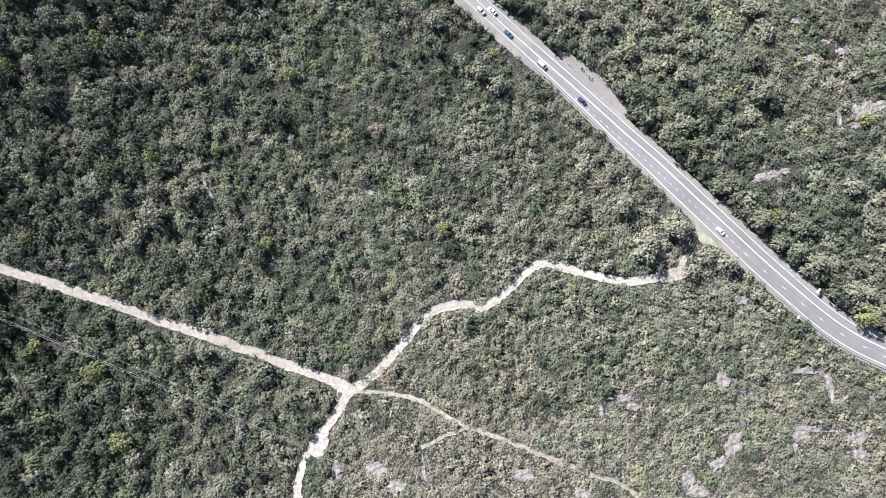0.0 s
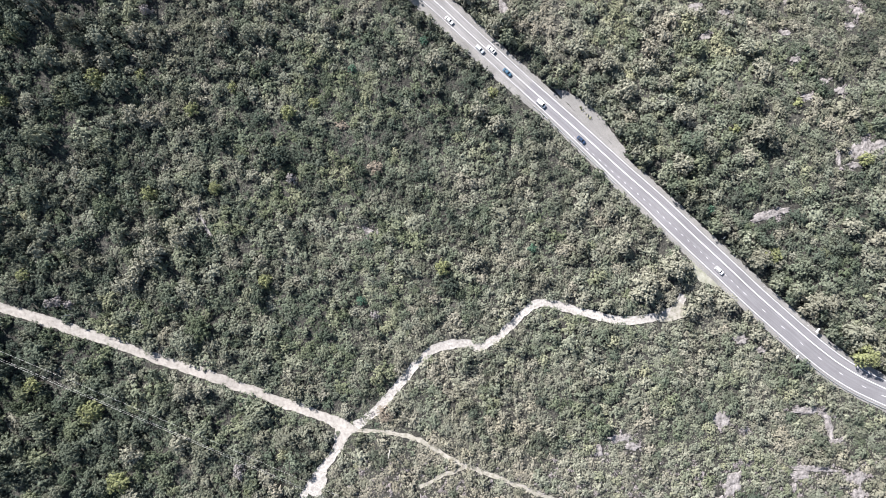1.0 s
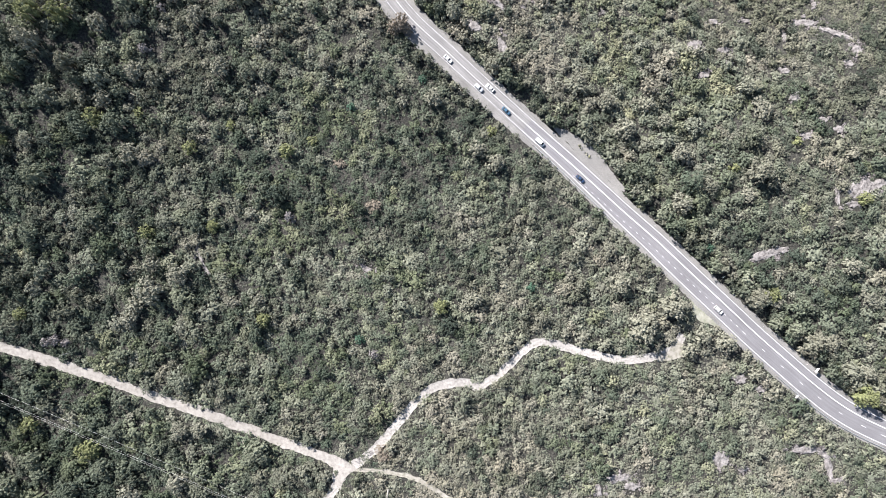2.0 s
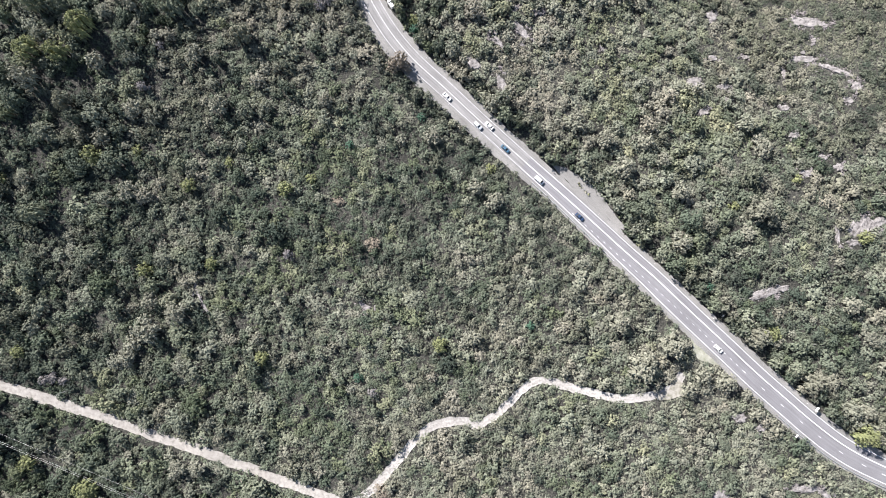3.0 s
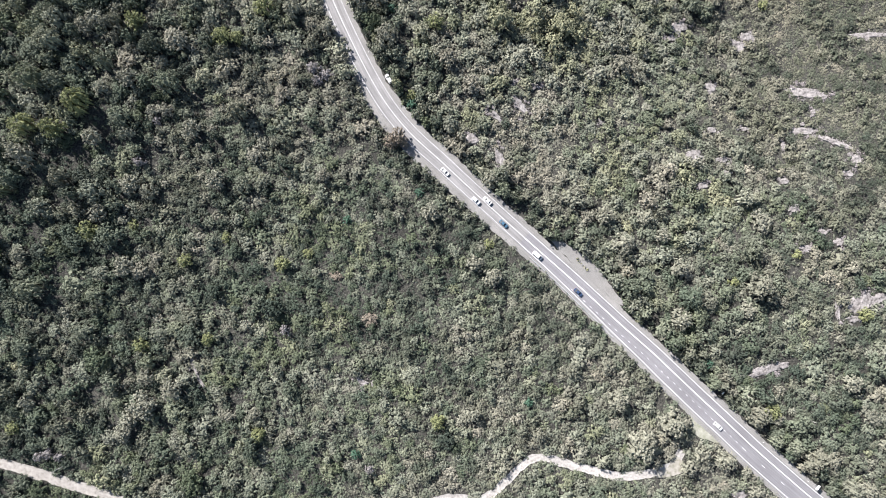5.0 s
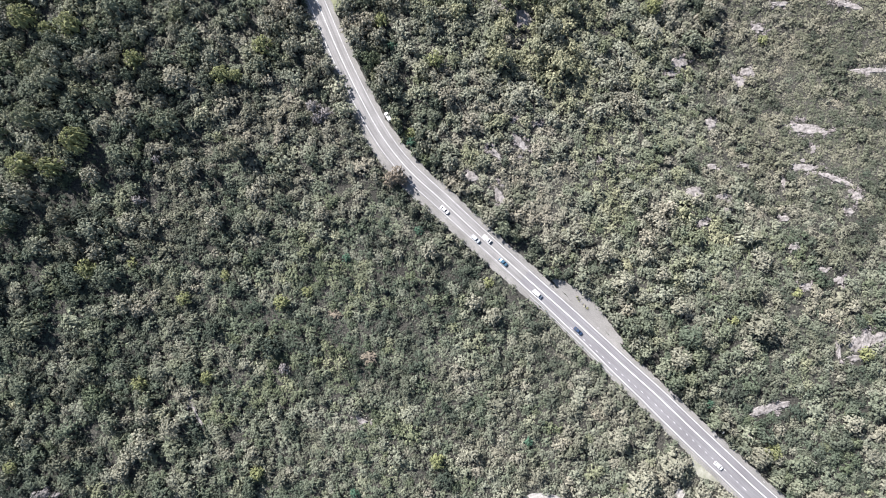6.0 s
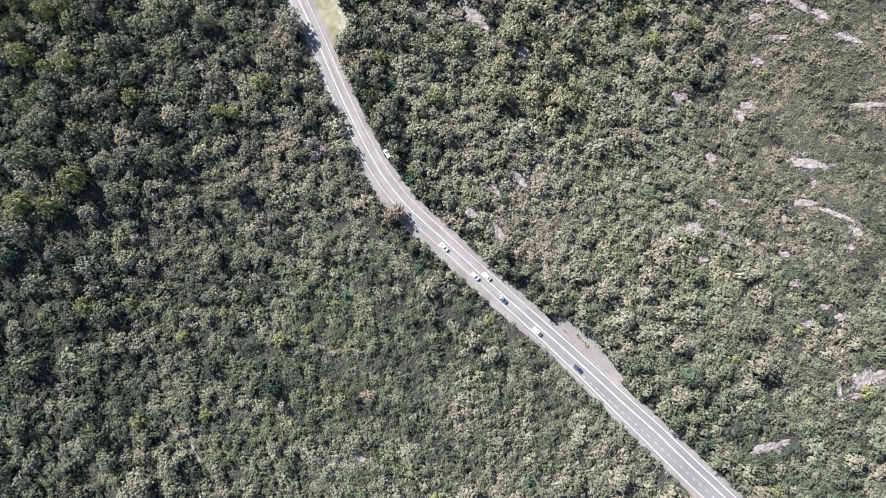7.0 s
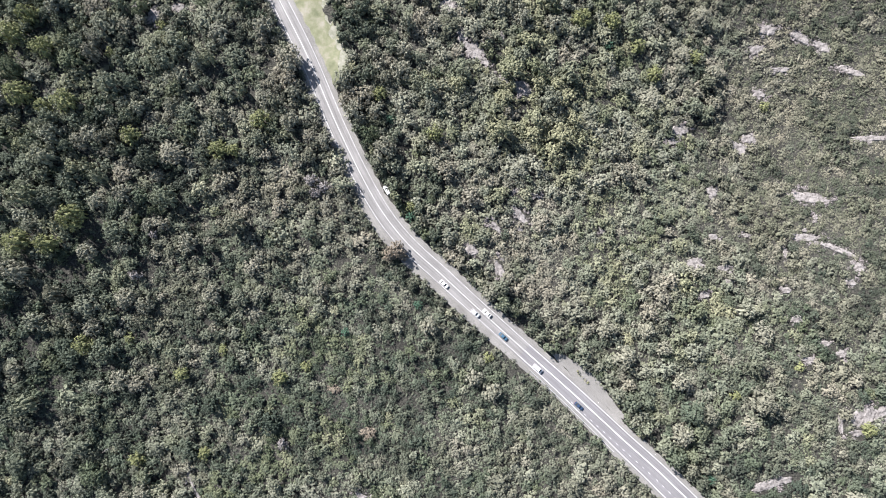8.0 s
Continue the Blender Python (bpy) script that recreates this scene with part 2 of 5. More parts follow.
# running south-east, the left of the run is the north-east side
lean = np.interp(-edge_line[:, 1], [-256, -215, -176, -149, -113, -72, -45, -5, 31], [0, -0.15, 0.3, -0.5, -0.4, -0.3, -1.1, -0.5, 0])
axis = edge_line - normals(edge_line) * (LANE - lean)[:, None]
axis = np.c_[smooth(axis[:, 0], 5), smooth(axis[:, 1], 5)]
side = normals(axis)
axis_z = smooth(land(axis[:, 0], axis[:, 1]), 21)
run = np.r_[0, np.cumsum(np.linalg.norm(np.diff(axis, axis=0), axis=1))]


def run_at(y):
    """Distance along the road at which it passes the northing y."""
    return float(np.interp(-y, -axis[:, 1], run))


# how far the south-west edge line lies from the centre line: it widens to a climbing lane
WEST = np.interp(run, [run_at(y) for y in (135, 116, 95, 72, 45, 20, -30)], [3.8, 3.4, 3.8, 4.9, 6.6, 6.9, 7.4])


# the south-west shoulder widens above the curve
APRON = np.interp(run, [run_at(y) for y in (195, 168, 112, 92)], [2.6, 4.3, 4.4, 2.8])


def near_road(x, y):
    """Distance along and signed distance across the road (north-east positive), and its height."""
    x, y = np.atleast_1d(x), np.atleast_1d(y)
    best = np.zeros(len(x), int)
    for i in range(0, len(x), 20000):
        q = slice(i, i + 20000)
        best[q] = np.argmin((x[q, None] - axis[None, ::2, 0]) ** 2 + (y[q, None] - axis[None, ::2, 1]) ** 2, axis=1) * 2
    across = (x - axis[best, 0]) * side[best, 0] + (y - axis[best, 1]) * side[best, 1]
    far = np.hypot(x - axis[best, 0], y - axis[best, 1])
    return best, across, far


def ground_z(x, y):
    x, y = np.atleast_1d(np.asarray(x, float)), np.atleast_1d(np.asarray(y, float))
    best, across, far = near_road(x, y)
    k = np.clip((far - 13) / 14, 0, 1)
    k = k * k * (3 - 2 * k)
    return axis_z[best] * (1 - k) + land(x, y) * k


def wobble(x, y, s, seed=0.0):
    """Soft noise between -1 and 1 at the given size."""
    return noise.noise(Vector((x / s + seed, y / s - seed, seed * 1.7)))


# ---------------------------------------------------------------- tracks: centre line and half width
TRACK_WEST = spline([(-290, 18), (-240, 5), (-214.5, -1.7), (-198.6, -6.6), (-179.8, -12.7), (-160.7, -18.8), (-144.1, -25.2), (-124.7, -31.5), (-105.3, -37.6), (-85.9, -44.9), (-66.5, -51.7), (-52.7, -56.5), (-43.5, -61.0)])
TRACK_SOUTH = spline([(-45.8, -60.5), (-48.0, -67.3), (-52.6, -74.7), (-58.1, -80.9), (-63.5, -89.0), (-66.2, -93.0), (-68.8, -103.7), (-69.7, -112.2), (-72, -130), (-80, -160)])
TRACK_NORTH = spline([(-43.7, -61.5), (-33.5, -53.7), (-25.3, -45.5), (-18.5, -37.3), (-11.6, -29.1), (-3.4, -22.3), (4.7, -20.1), (12.9, -19.0), (18.3, -20.9), (26.4, -16.8), (33.2, -10.8), (39.9, -4.6), (46.7, 0.0),
                      (54.7, -0.6), (66.8, -4.1), (80.2, -7.3), (91.0, -8.2), (101.7, -6.5), (110.1, -3.6), (113.6, 0.5), (115.5, 4.0)])
TRACK_EAST = spline([(-42.7, -60.8), (-22.5, -62.5), (-8.9, -66.4), (4.6, -74.1), (12.7, -77.5), (23.5, -81.3), (36.9, -86.5), (50.2, -91.8), (60.9, -95.7), (71.5, -100.2), (80.9, -102.4), (87.6, -106.3), (92.9, -110.9), (104, -126), (120, -150)])
TRACK_SPUR = spline([(-10.3, -87.6), (-3.5, -84.3), (1.9, -81.6), (7.9, -79.9), (12.5, -77.6)])


def kept_open(line, half, grown):
    """The half width kept clear of plants along a track, less where it is overgrown."""
    return half - grown * np.array([min(max(3.0 * wobble(x, y, 10.0, 13.0), 0.0), 1.0) for x, y in line])


TRACKS = [(q, kept_open(q, half, grown)) for q, half, grown in ((TRACK_SPUR, 0.2, 2.4), (TRACK_WEST, 2.6, 0.4), (TRACK_SOUTH, 1.9, 1.0), (TRACK_NORTH, 1.9, 0.9), (TRACK_EAST, 0.8, 0.9))]


def near_track(x, y):
    """Distance to the edge of the nearest track (negative on it)."""
    x, y = np.atleast_1d(x), np.atleast_1d(y)
    best = np.full(len(x), 1e9)
    for line, half in TRACKS:
        for i in range(0, len(x), 20000):
            q = slice(i, i + 20000)
            d = (np.hypot(x[q, None] - line[None, ::2, 0], y[q, None] - line[None, ::2, 1]) - half[::2]).min(1)
            best[q] = np.minimum(best[q], d)
    return best


# ---------------------------------------------------------------- ground: one sheet, fine where the camera flies, coarse to the horizon
def spread(lo, hi, step):
    core = np.arange(lo, hi + step, step)
    out = np.cumsum(step * 1.35 ** np.arange(1, 24))
    return np.r_[core[0] - out[::-1], core, core[-1] + out]


gx, gy = spread(-250, 260, 2.5), spread(-150, 310, 2.5)
GX, GY = np.meshgrid(gx, gy)
flat_x, flat_y = GX.ravel(), GY.ravel()
gz = ground_z(flat_x, flat_y)
_, g_across, g_far = near_road(flat_x, flat_y)
g_clear = np.clip(np.minimum(g_far - 14, near_track(flat_x, flat_y) - 1.5) / 4, 0, 1)
bumps = np.array([wobble(x, y, 9.0, 3.1) * 0.5 + wobble(x, y, 3.7, 7.7) * 0.2 for x, y in zip(flat_x, flat_y)])
gz = gz + bumps * g_clear - 0.12
nx = len(gx)
idx = np.arange(len(flat_x)).reshape(len(gy), nx)
quads = np.stack([idx[:-1, :-1], idx[:-1, 1:], idx[1:, 1:], idx[1:, :-1]], -1).reshape(-1, 4)
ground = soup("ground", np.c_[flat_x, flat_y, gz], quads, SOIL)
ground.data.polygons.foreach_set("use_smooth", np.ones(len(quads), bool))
tagged(ground, "sandy forest floor, leaf litter darkened as shade under the bush", "ground", kind="structure")


# ---------------------------------------------------------------- highway
def strip(name, lo, hi, a, b, lift, material, parent, label="", ragged=0.0, step=1):
    """A band of the road between two offsets from its axis, from run a to run b."""
    keep = np.where((run >= a - 1) & (run <= b))[0][::step]
    lo, hi = np.broadcast_to(lo, run.shape)[keep].copy(), np.broadcast_to(hi, run.shape)[keep].copy()
    if ragged:
        grow = np.array([wobble(axis[i, 0], axis[i, 1], 4.0, 1.3) + 0.6 * wobble(axis[i, 0], axis[i, 1], 1.5, 5.3) for i in keep]) * ragged
        if abs(hi.mean()) > abs(lo.mean()):
            hi = hi + grow
        else:
            lo = lo + grow
    v = []
    for off in (lo, hi):
        p = axis[keep] + side[keep] * off[:, None]
        v.append(np.c_[p, axis_z[keep] + lift])
    n = len(keep)
    i = np.arange(n - 1)
    ob = soup(name, np.vstack(v), np.stack([i, i + 1, n + i + 1, n + i], 1), material, parent)
    ob.data.flip_normals()
    for word, value in (("across", np.r_[lo, hi]), ("along", np.r_[run[keep], run[keep]])):
        ob.data.attributes.new(word, "FLOAT", "POINT").data.foreach_set("value", np.ascontiguousarray(value, np.float32))
    return tagged(ob, label)


END = run[-1]
SEAL = run_at(103.5)
road = tagged(new("road"), "two-lane grey highway with white lines and a climbing lane", "road", kind="structure")
strip("chip_seal_surface", -WEST - 0.7, 4.0, 0, SEAL, 0.05, CHIPSEAL, road, "pale worn chip-seal surface")
strip("asphalt_surface", -WEST - 0.7, 4.0, SEAL, END, 0.05, ASPHALT, road, "smoother mid-grey asphalt surface")
strip("shoulder", 4.0, 6.2, 0, END, 0.03, GRAVEL, road, "pale gravel shoulder", ragged=0.9)
strip("shoulder", -WEST - APRON, -WEST - 0.7, 0, END, 0.03, GRAVEL, road, "pale gravel shoulder", ragged=0.7)
for a, b, paint, words in ((0, SEAL, OLDPAINT, "faded white "), (SEAL, END, PAINT, "worn white ")):
    strip("edge_line", LANE - 0.11, LANE + 0.11, a, b, 0.062, paint, road, words + "edge line")
    strip("edge_line", -WEST - 0.12, -WEST + 0.12, a, b, 0.062, paint, road, words + "edge line")
    strip("centre_line", -0.19, 0.19, a, b, 0.062, paint, road, words + "barrier line")


def dash(s, length, off):
    i = int(np.searchsorted(run, s))
    d = np.array([side[i, 1], -side[i, 0]])
    c = axis[i] + side[i] * off
    corners = [c + d * a * length / 2 + side[i] * b * 0.1 for a, b in ((-1, -1), (1, -1), (1, 1), (-1, 1))]
    bm = bmesh.new()
    bm.faces.new([bm.verts.new((*q, axis_z[i] + 0.062)) for q in corners])
    bmesh.ops.recalc_face_normals(bm, faces=bm.faces)
    if list(bm.faces)[0].normal.z < 0:
        bmesh.ops.reverse_faces(bm, faces=bm.faces)
    part("lane_dash", bm, PAINT, road)


CLIMB = run_at(7.9)
for k in range(27):
    s = CLIMB - 4.0 - 4.05 * k
    dash(s, 1.1, -3.55)
for k in range(12):
    dash(CLIMB + 11.9 * k, 3.2, -3.6)


def patch(name, outline, lift, material, label, rough=0.6):
    """A flat patch of bare ground with a ragged rim."""
    rim = spline(outline + [outline[0]], 1.5)[:-1]
    c = rim.mean(0)
    rings = []
    for k in (1.0, 0.66, 0.33):
        q = c + (rim - c) * k
        if k == 1.0:
            q = q + np.array([(wobble(x, y, 3.0, 2.2), wobble(x, y, 3.0, 8.2)) for x, y in q]) * rough
        rings.append(q)
    p = np.vstack(rings + [c[None]])
    n = len(rim)
    z = ground_z(p[:, 0], p[:, 1]) + lift
    i = np.arange(n)
    j = (i + 1) % n
    tris = [np.stack([k * n + i, k * n + j, (k + 1) * n + j], 1) for k in range(2)] + [np.stack([k * n + i, (k + 1) * n + j, (k + 1) * n + i], 1) for k in range(2)]
    tris.append(np.stack([2 * n + i, 2 * n + j, np.full(n, 3 * n)], 1))
    return tagged(soup(name, np.c_[p, z], np.vstack(tris), material), label, name.replace("_", " "), kind="structure")


PULL_OFF = [(54, 103), (61, 101.5), (68, 97), (76, 91.5), (81, 83.5), (89, 72.5), (84, 74), (68, 88.5)]
PULL_WEST = [(118.0, 24.7), (120.0, 17.7), (121.8, 11.7), (126.3, 9.2), (131.2, 8.0), (136.0, 5.0), (142.5, 2.2), (136.5, 8.0), (129.0, 15.0), (123.1, 20.5)]
TRACK_END = [(111.9, 2.6), (114.1, 0.5), (116.4, -2.8), (115.7, -6.4), (111.4, -8.0), (104.4, -9.2), (103.9, -6.0), (109.2, -3.3)]
SAND_PATCH = [(-64.1, -85.0), (-58.1, -82.8), (-54.7, -84.9), (-56.3, -90.3), (-60.7, -93.0), (-65.7, -89.3)]
GRASS = [(-74.0, 292.0), (-60.5, 292.0), (-51.6, 270.0), (-48.0, 256.9), (-44.5, 249.5), (-42.0, 242.7), (-43.3, 237.3), (-45.1, 232.4), (-47.8, 228.6), (-52.6, 235.2), (-57.5, 244.7), (-62.1, 255.5), (-67.0, 268.0)]
BLEACHED = [(-52.7, 268.3), (-50.2, 260.7), (-48.5, 254.1), (-45.8, 248.1), (-43.9, 242.7), (-44.9, 237.8)]
patch("gravel_pull_off", PULL_OFF, 0.02, GRAVEL, "pale gravel pull-off beside the highway")
patch("track_entrance", PULL_WEST, 0.02, PALEVERGE, "sandy grassy track entrance beside the highway")
patch("grass_verge", GRASS, 0.02, VERGE, "dry green-brown grass verge beside the highway")
patch("sandy_clearing", TRACK_END, 0.16, SANDGREY, "pinkish sandy clearing at the end of the track")
patch("sandy_clearing", SAND_PATCH, 0.22, WHITESAND, "bright white sand patch where the track widens", 1.8)
for k, (x, y) in enumerate(BLEACHED):
    rim = [(x + 1.7 * math.cos(t) - 0.9 * math.sin(t), y + 0.9 * math.cos(t) + (2.6 + 0.4 * (k % 3)) * math.sin(t)) for t in np.arange(9) * 0.698]
    patch("bleached_grass", rim, 0.05, PALEVERGE, "bleached sandy patch in the roadside grass", 1.6)
OPEN = [np.array(p) for p in (PULL_OFF, PULL_WEST, GRASS, TRACK_END, SAND_PATCH)]


# ---------------------------------------------------------------- sandy tracks
def track(name, line, half, material, label, seed, rag=0.3):
    """A ragged band of sand over the ground, with two wheel ruts pressed in."""
    nrm = normals(line)
    cols = np.array([-1, -0.78, -0.5, -0.22, 0, 0.22, 0.5, 0.78, 1])
    dip = np.array([0.06, 0.0, -0.06, 0.0, 0.02, 0.0, -0.06, 0.0, 0.06])
    w = np.array([[half * (1 + rag * wobble(x, y, 9.0, seed + s) + rag * wobble(x, y, 2.2, seed + 4 + s)) for s in (0.0, 11.0)] for x, y in line])
    p = np.vstack([line + nrm * (c * w[:, 0 if c < 0 else 1])[:, None] for c in cols])
    n = len(line)
    z = ground_z(p[:, 0], p[:, 1]) + 0.1 + np.repeat(dip, n) + np.array([wobble(x, y, 1.6, seed) * 0.04 for x, y in p])
    i = np.arange(n - 1)
    q = np.vstack([np.stack([k * n + i, k * n + i + 1, (k + 1) * n + i + 1, (k + 1) * n + i], 1) for k in range(len(cols) - 1)])
    ob = soup(name, np.c_[p, z], q, material)
    ob.data.flip_normals()
    return tagged(ob, label, "track", kind="structure")


patch("sandy_junction", [(-56, -54.2), (-50, -54.6), (-44, -57.5), (-40, -60.5), (-44.5, -64.5), (-48, -69.5), (-51.5, -66), (-51, -60)], 0.2, SAND, "pale sandy clearing where the tracks meet", 0.5)
track("sandy_track", TRACK_WEST, 2.45, SAND, "pale sandy fire track through the bush", 1.0)
track("sandy_track", TRACK_SOUTH, 2.1, WHITESAND, "bright white sandy track through scrub", 2.0, 0.5)
track("sandy_track", TRACK_NORTH, 2.0, WHITESAND, "pale winding sandy track edged by bush", 3.0)
track("sandy_track", TRACK_SPUR, 0.9, SANDGREY, "faint sandy spur between grey shrubs", 5.0, 0.8)
track("sandy_track", TRACK_EAST, 1.1, SANDGREY, "narrow half-overgrown sandy track", 4.0, 0.55)


# ---------------------------------------------------------------- sandstone outcrops
# (x, y, half length, half width, turn)
ROCKS_WEST = [(-114, 36, 0.8, 3.5, 30), (-117, 43, 1.1, 2.7, 20), (-131, 260, 2.4, 3.2, -20), (-120, 264, 2.4, 1.6, 0), (-139, 265, 1.9, 2.4, 0)]
ROCKS_MIDDLE_SOUTH = [(66, -108, 3.2, 2.1, 0), (-22, -106, 3.5, 2.4, 0), (39, -100, 4.0, 2.7, 0), (-31, -98, 4.3, 2.7, 0), (-9, -98, 0.8, 4.8, 0), (-51, -98, 1.9, 2.7, 0), (-35, 35, 2.4, 1.1, -20), (30, 142, 1.6, 3.5, 20), (17, 151, 2.4, 1.9, 0), (28, 162, 1.1, 3.2, 50)]
ROCKS_MIDDLE_LOWER = [(40, 168, 1.6, 4.5, 40), (48, 177, 1.3, 0.8, 0), (37, 179, 1.1, 0.8, 0), (42, 229, 4.0, 2.7, -40), (33, 233, 2.4, 1.1, -40), (23, 242, 2.7, 1.3, -40), (18, 247, 4.0, 2.9, -35), (13, 254, 1.6, 3.2, 0), (32, 255, 1.3, 2.1, 0), (6, 269, 3.5, 2.4, 0)]
ROCKS_EAST_SOUTH = [(122, -108, 5.3, 2.1, 0), (117, -102, 3.5, 3.2, 0), (132, -95, 4.0, 2.1, 35), (200, -91, 2.4, 2.4, 0), (169, -88, 0.8, 2.1, 0), (139, -86, 2.9, 4.5, -30), (199, -83, 4.0, 2.7, 0), (172, -82, 3.7, 1.9, 0), (178, -79, 9.6, 1.3, -3), (75, -70, 1.9, 2.4, 0), (91, -68, 3.2, 1.6, 0), (189, -66, 2.4, 1.1, 0), (85, -64, 4.8, 1.6, 10), (145, -60, 2.1, 1.1, 0)]
ROCKS_EAST_LOWER = [(186, -60, 1.3, 5.3, 10), (134, -55, 3.2, 3.2, 0), (183, -53, 2.7, 1.3, -30), (175, -51, 5.3, 1.3, 0), (153, -22, 2.1, 1.3, 0), (143, -17, 2.4, 1.9, 0), (155, 42, 6.4, 1.9, 15), (162, 44, 3.2, 1.3, 10), (196, 66, 2.4, 1.3, 0), (189, 70, 0.8, 3.5, 0), (200, 73, 5.3, 3.2, 20), (208, 75, 4.3, 1.9, 25), (176, 99, 2.7, 1.3, 0), (192, 102, 2.1, 1.6, 0), (185, 107, 1.6, 1.3, 0)]
ROCKS_EAST_UPPER = [(172, 118, 2.1, 1.3, 0), (129, 130, 2.1, 1.3, 0), (169, 132, 1.9, 1.1, 0), (142, 136, 1.9, 0.8, 0), (200, 136, 2.4, 1.1, 0), (140, 143, 2.4, 1.3, 0), (205, 143, 1.9, 1.9, 0), (126, 145, 3.5, 1.9, 0), (171, 150, 1.1, 2.1, 0), (196, 152, 6.9, 1.1, -25), (182, 158, 5.3, 1.6, 0), (136, 158, 2.4, 1.3, 0), (153, 159, 1.9, 0.8, 0), (80, 160, 1.1, 0.8, 0), (188, 168, 1.1, 1.1, 0)]
ROCKS_EAST_NORTH = [(186, 178, 6.4, 2.1, -5), (138, 181, 2.7, 1.9, 0), (154, 204, 3.2, 2.4, 0), (119, 206, 2.4, 1.3, 0), (218, 208, 7.2, 1.3, 0), (159, 209, 2.9, 1.9, 0), (123, 212, 3.7, 2.4, 10), (166, 232, 2.7, 1.6, 0), (213, 242, 4.0, 1.1, -20), (207, 245, 1.9, 1.1, 0), (177, 245, 3.2, 1.1, 0), (165, 255, 3.5, 1.6, 20), (197, 256, 4.0, 1.6, -30), (187, 261, 3.7, 1.6, -30), (170, 265, 2.9, 2.4, 0)]
ROCKS = ROCKS_WEST + ROCKS_MIDDLE_SOUTH + ROCKS_MIDDLE_LOWER + ROCKS_EAST_SOUTH + ROCKS_EAST_LOWER + ROCKS_EAST_UPPER + ROCKS_EAST_NORTH


def rock(x, y, a, b, turn, seed, tall=0.5, n=26):
    """A low weathered slab: rings of uneven outline that rise to a stepped, pitted top."""
    c, s = math.cos(radians(turn)), math.sin(radians(turn))
    v, faces = [], []
    rings = [(1.0, -0.5), (0.97, 0.25), (0.86, 0.8), (0.62, 1.0), (0.35, 1.1), (0.12, 1.0)]
    gz0 = float(ground_z(x, y)[0])
    for k, (r, h) in enumerate(rings):
        for i in range(n):
            t = 2 * math.pi * i / n
            q = r * (1 + 0.5 * noise.noise(Vector((math.cos(t) * 1.6 + seed, math.sin(t) * 1.6, seed))) + 0.34 * noise.noise(Vector((math.cos(t) * 4, math.sin(t) * 4 + seed, 2))))
            px, py = a * q * math.cos(t), b * q * math.sin(t)
            lift = 0.6 * noise.noise(Vector((px * 0.5 + seed, py * 0.5, 0))) + 0.3 * noise.noise(Vector((px * 1.7, py * 1.7 + seed, 3)))
            wx, wy = px * c - py * s, px * s + py * c
            v.append((wx, wy, tall * (h + lift * (k > 1)) + float(land(x + wx, y + wy) - land(x, y))))
    for k in range(len(rings) - 1):
        for i in range(n):
            j = (i + 1) % n
            faces.append((k * n + i, k * n + j, (k + 1) * n + j, (k + 1) * n + i))
    bm = bmesh.new()
    vs = [bm.verts.new(p) for p in v]
    for f in faces:
        bm.faces.new([vs[i] for i in f])
    bm.faces.new(vs[-n:])
    ob = part("rock_outcrop", bm, ROCK)
    ob.location = (x, y, gz0)
    return tagged(ob, "low pinkish-grey weathered sandstone outcrop among scrub", "rock", "sandstone outcrops")


for k, (x, y, a, b, turn) in enumerate(ROCKS):
    rock(x, y, a * 1.3, b * 1.3, turn, k * 3.7)
pick = random.Random(5)
BOULDERS = []
for a, b, ra, rb, turn in ROCKS:
    for _ in range(2):
        t, q = pick.uniform(0, 6.28), pick.uniform(1.3, 1.9)
        x, y = a + q * ra * math.cos(t) + pick.uniform(-1, 1), b + q * rb * math.sin(t) + pick.uniform(-1, 1)
        if near_road(x, y)[2][0] > 16:
            BOULDERS.append((x, y, pick.uniform(0.5, 1.5)))
for k, (x, y, r) in enumerate(BOULDERS):
    tagged(rock(x, y, r, r * pick.uniform(0.5, 0.9), pick.uniform(0, 180), k * 1.9 + 100, 0.45, 12), "small pale sandstone boulder showing through the heath", group="small boulders")


# ---------------------------------------------------------------- vehicles
def loft(bm, sections):
    """A closed skin over rings of equal length."""
    rings = [[bm.verts.new(p) for p in ring] for ring in sections]
    n = len(rings[0])
    for a, b in zip(rings, rings[1:]):
        for i in range(n):
            bm.faces.new((a[i], a[(i + 1) % n], b[(i + 1) % n], b[i]))
    bm.faces.new(rings[0][::-1])
    bm.faces.new(rings[-1])
    bmesh.ops.recalc_face_normals(bm, faces=bm.faces)


def ring(x, half, low, high, tuck=0.82):
    """One cross-section of a car's body at x along it."""
    return [(x, -half * tuck, low), (x, -half, low + 0.12), (x, -half, high - 0.14), (x, -half * 0.9, high), (x, half * 0.9, high), (x, half, high - 0.14), (x, half, low + 0.12), (x, half * tuck, low)]


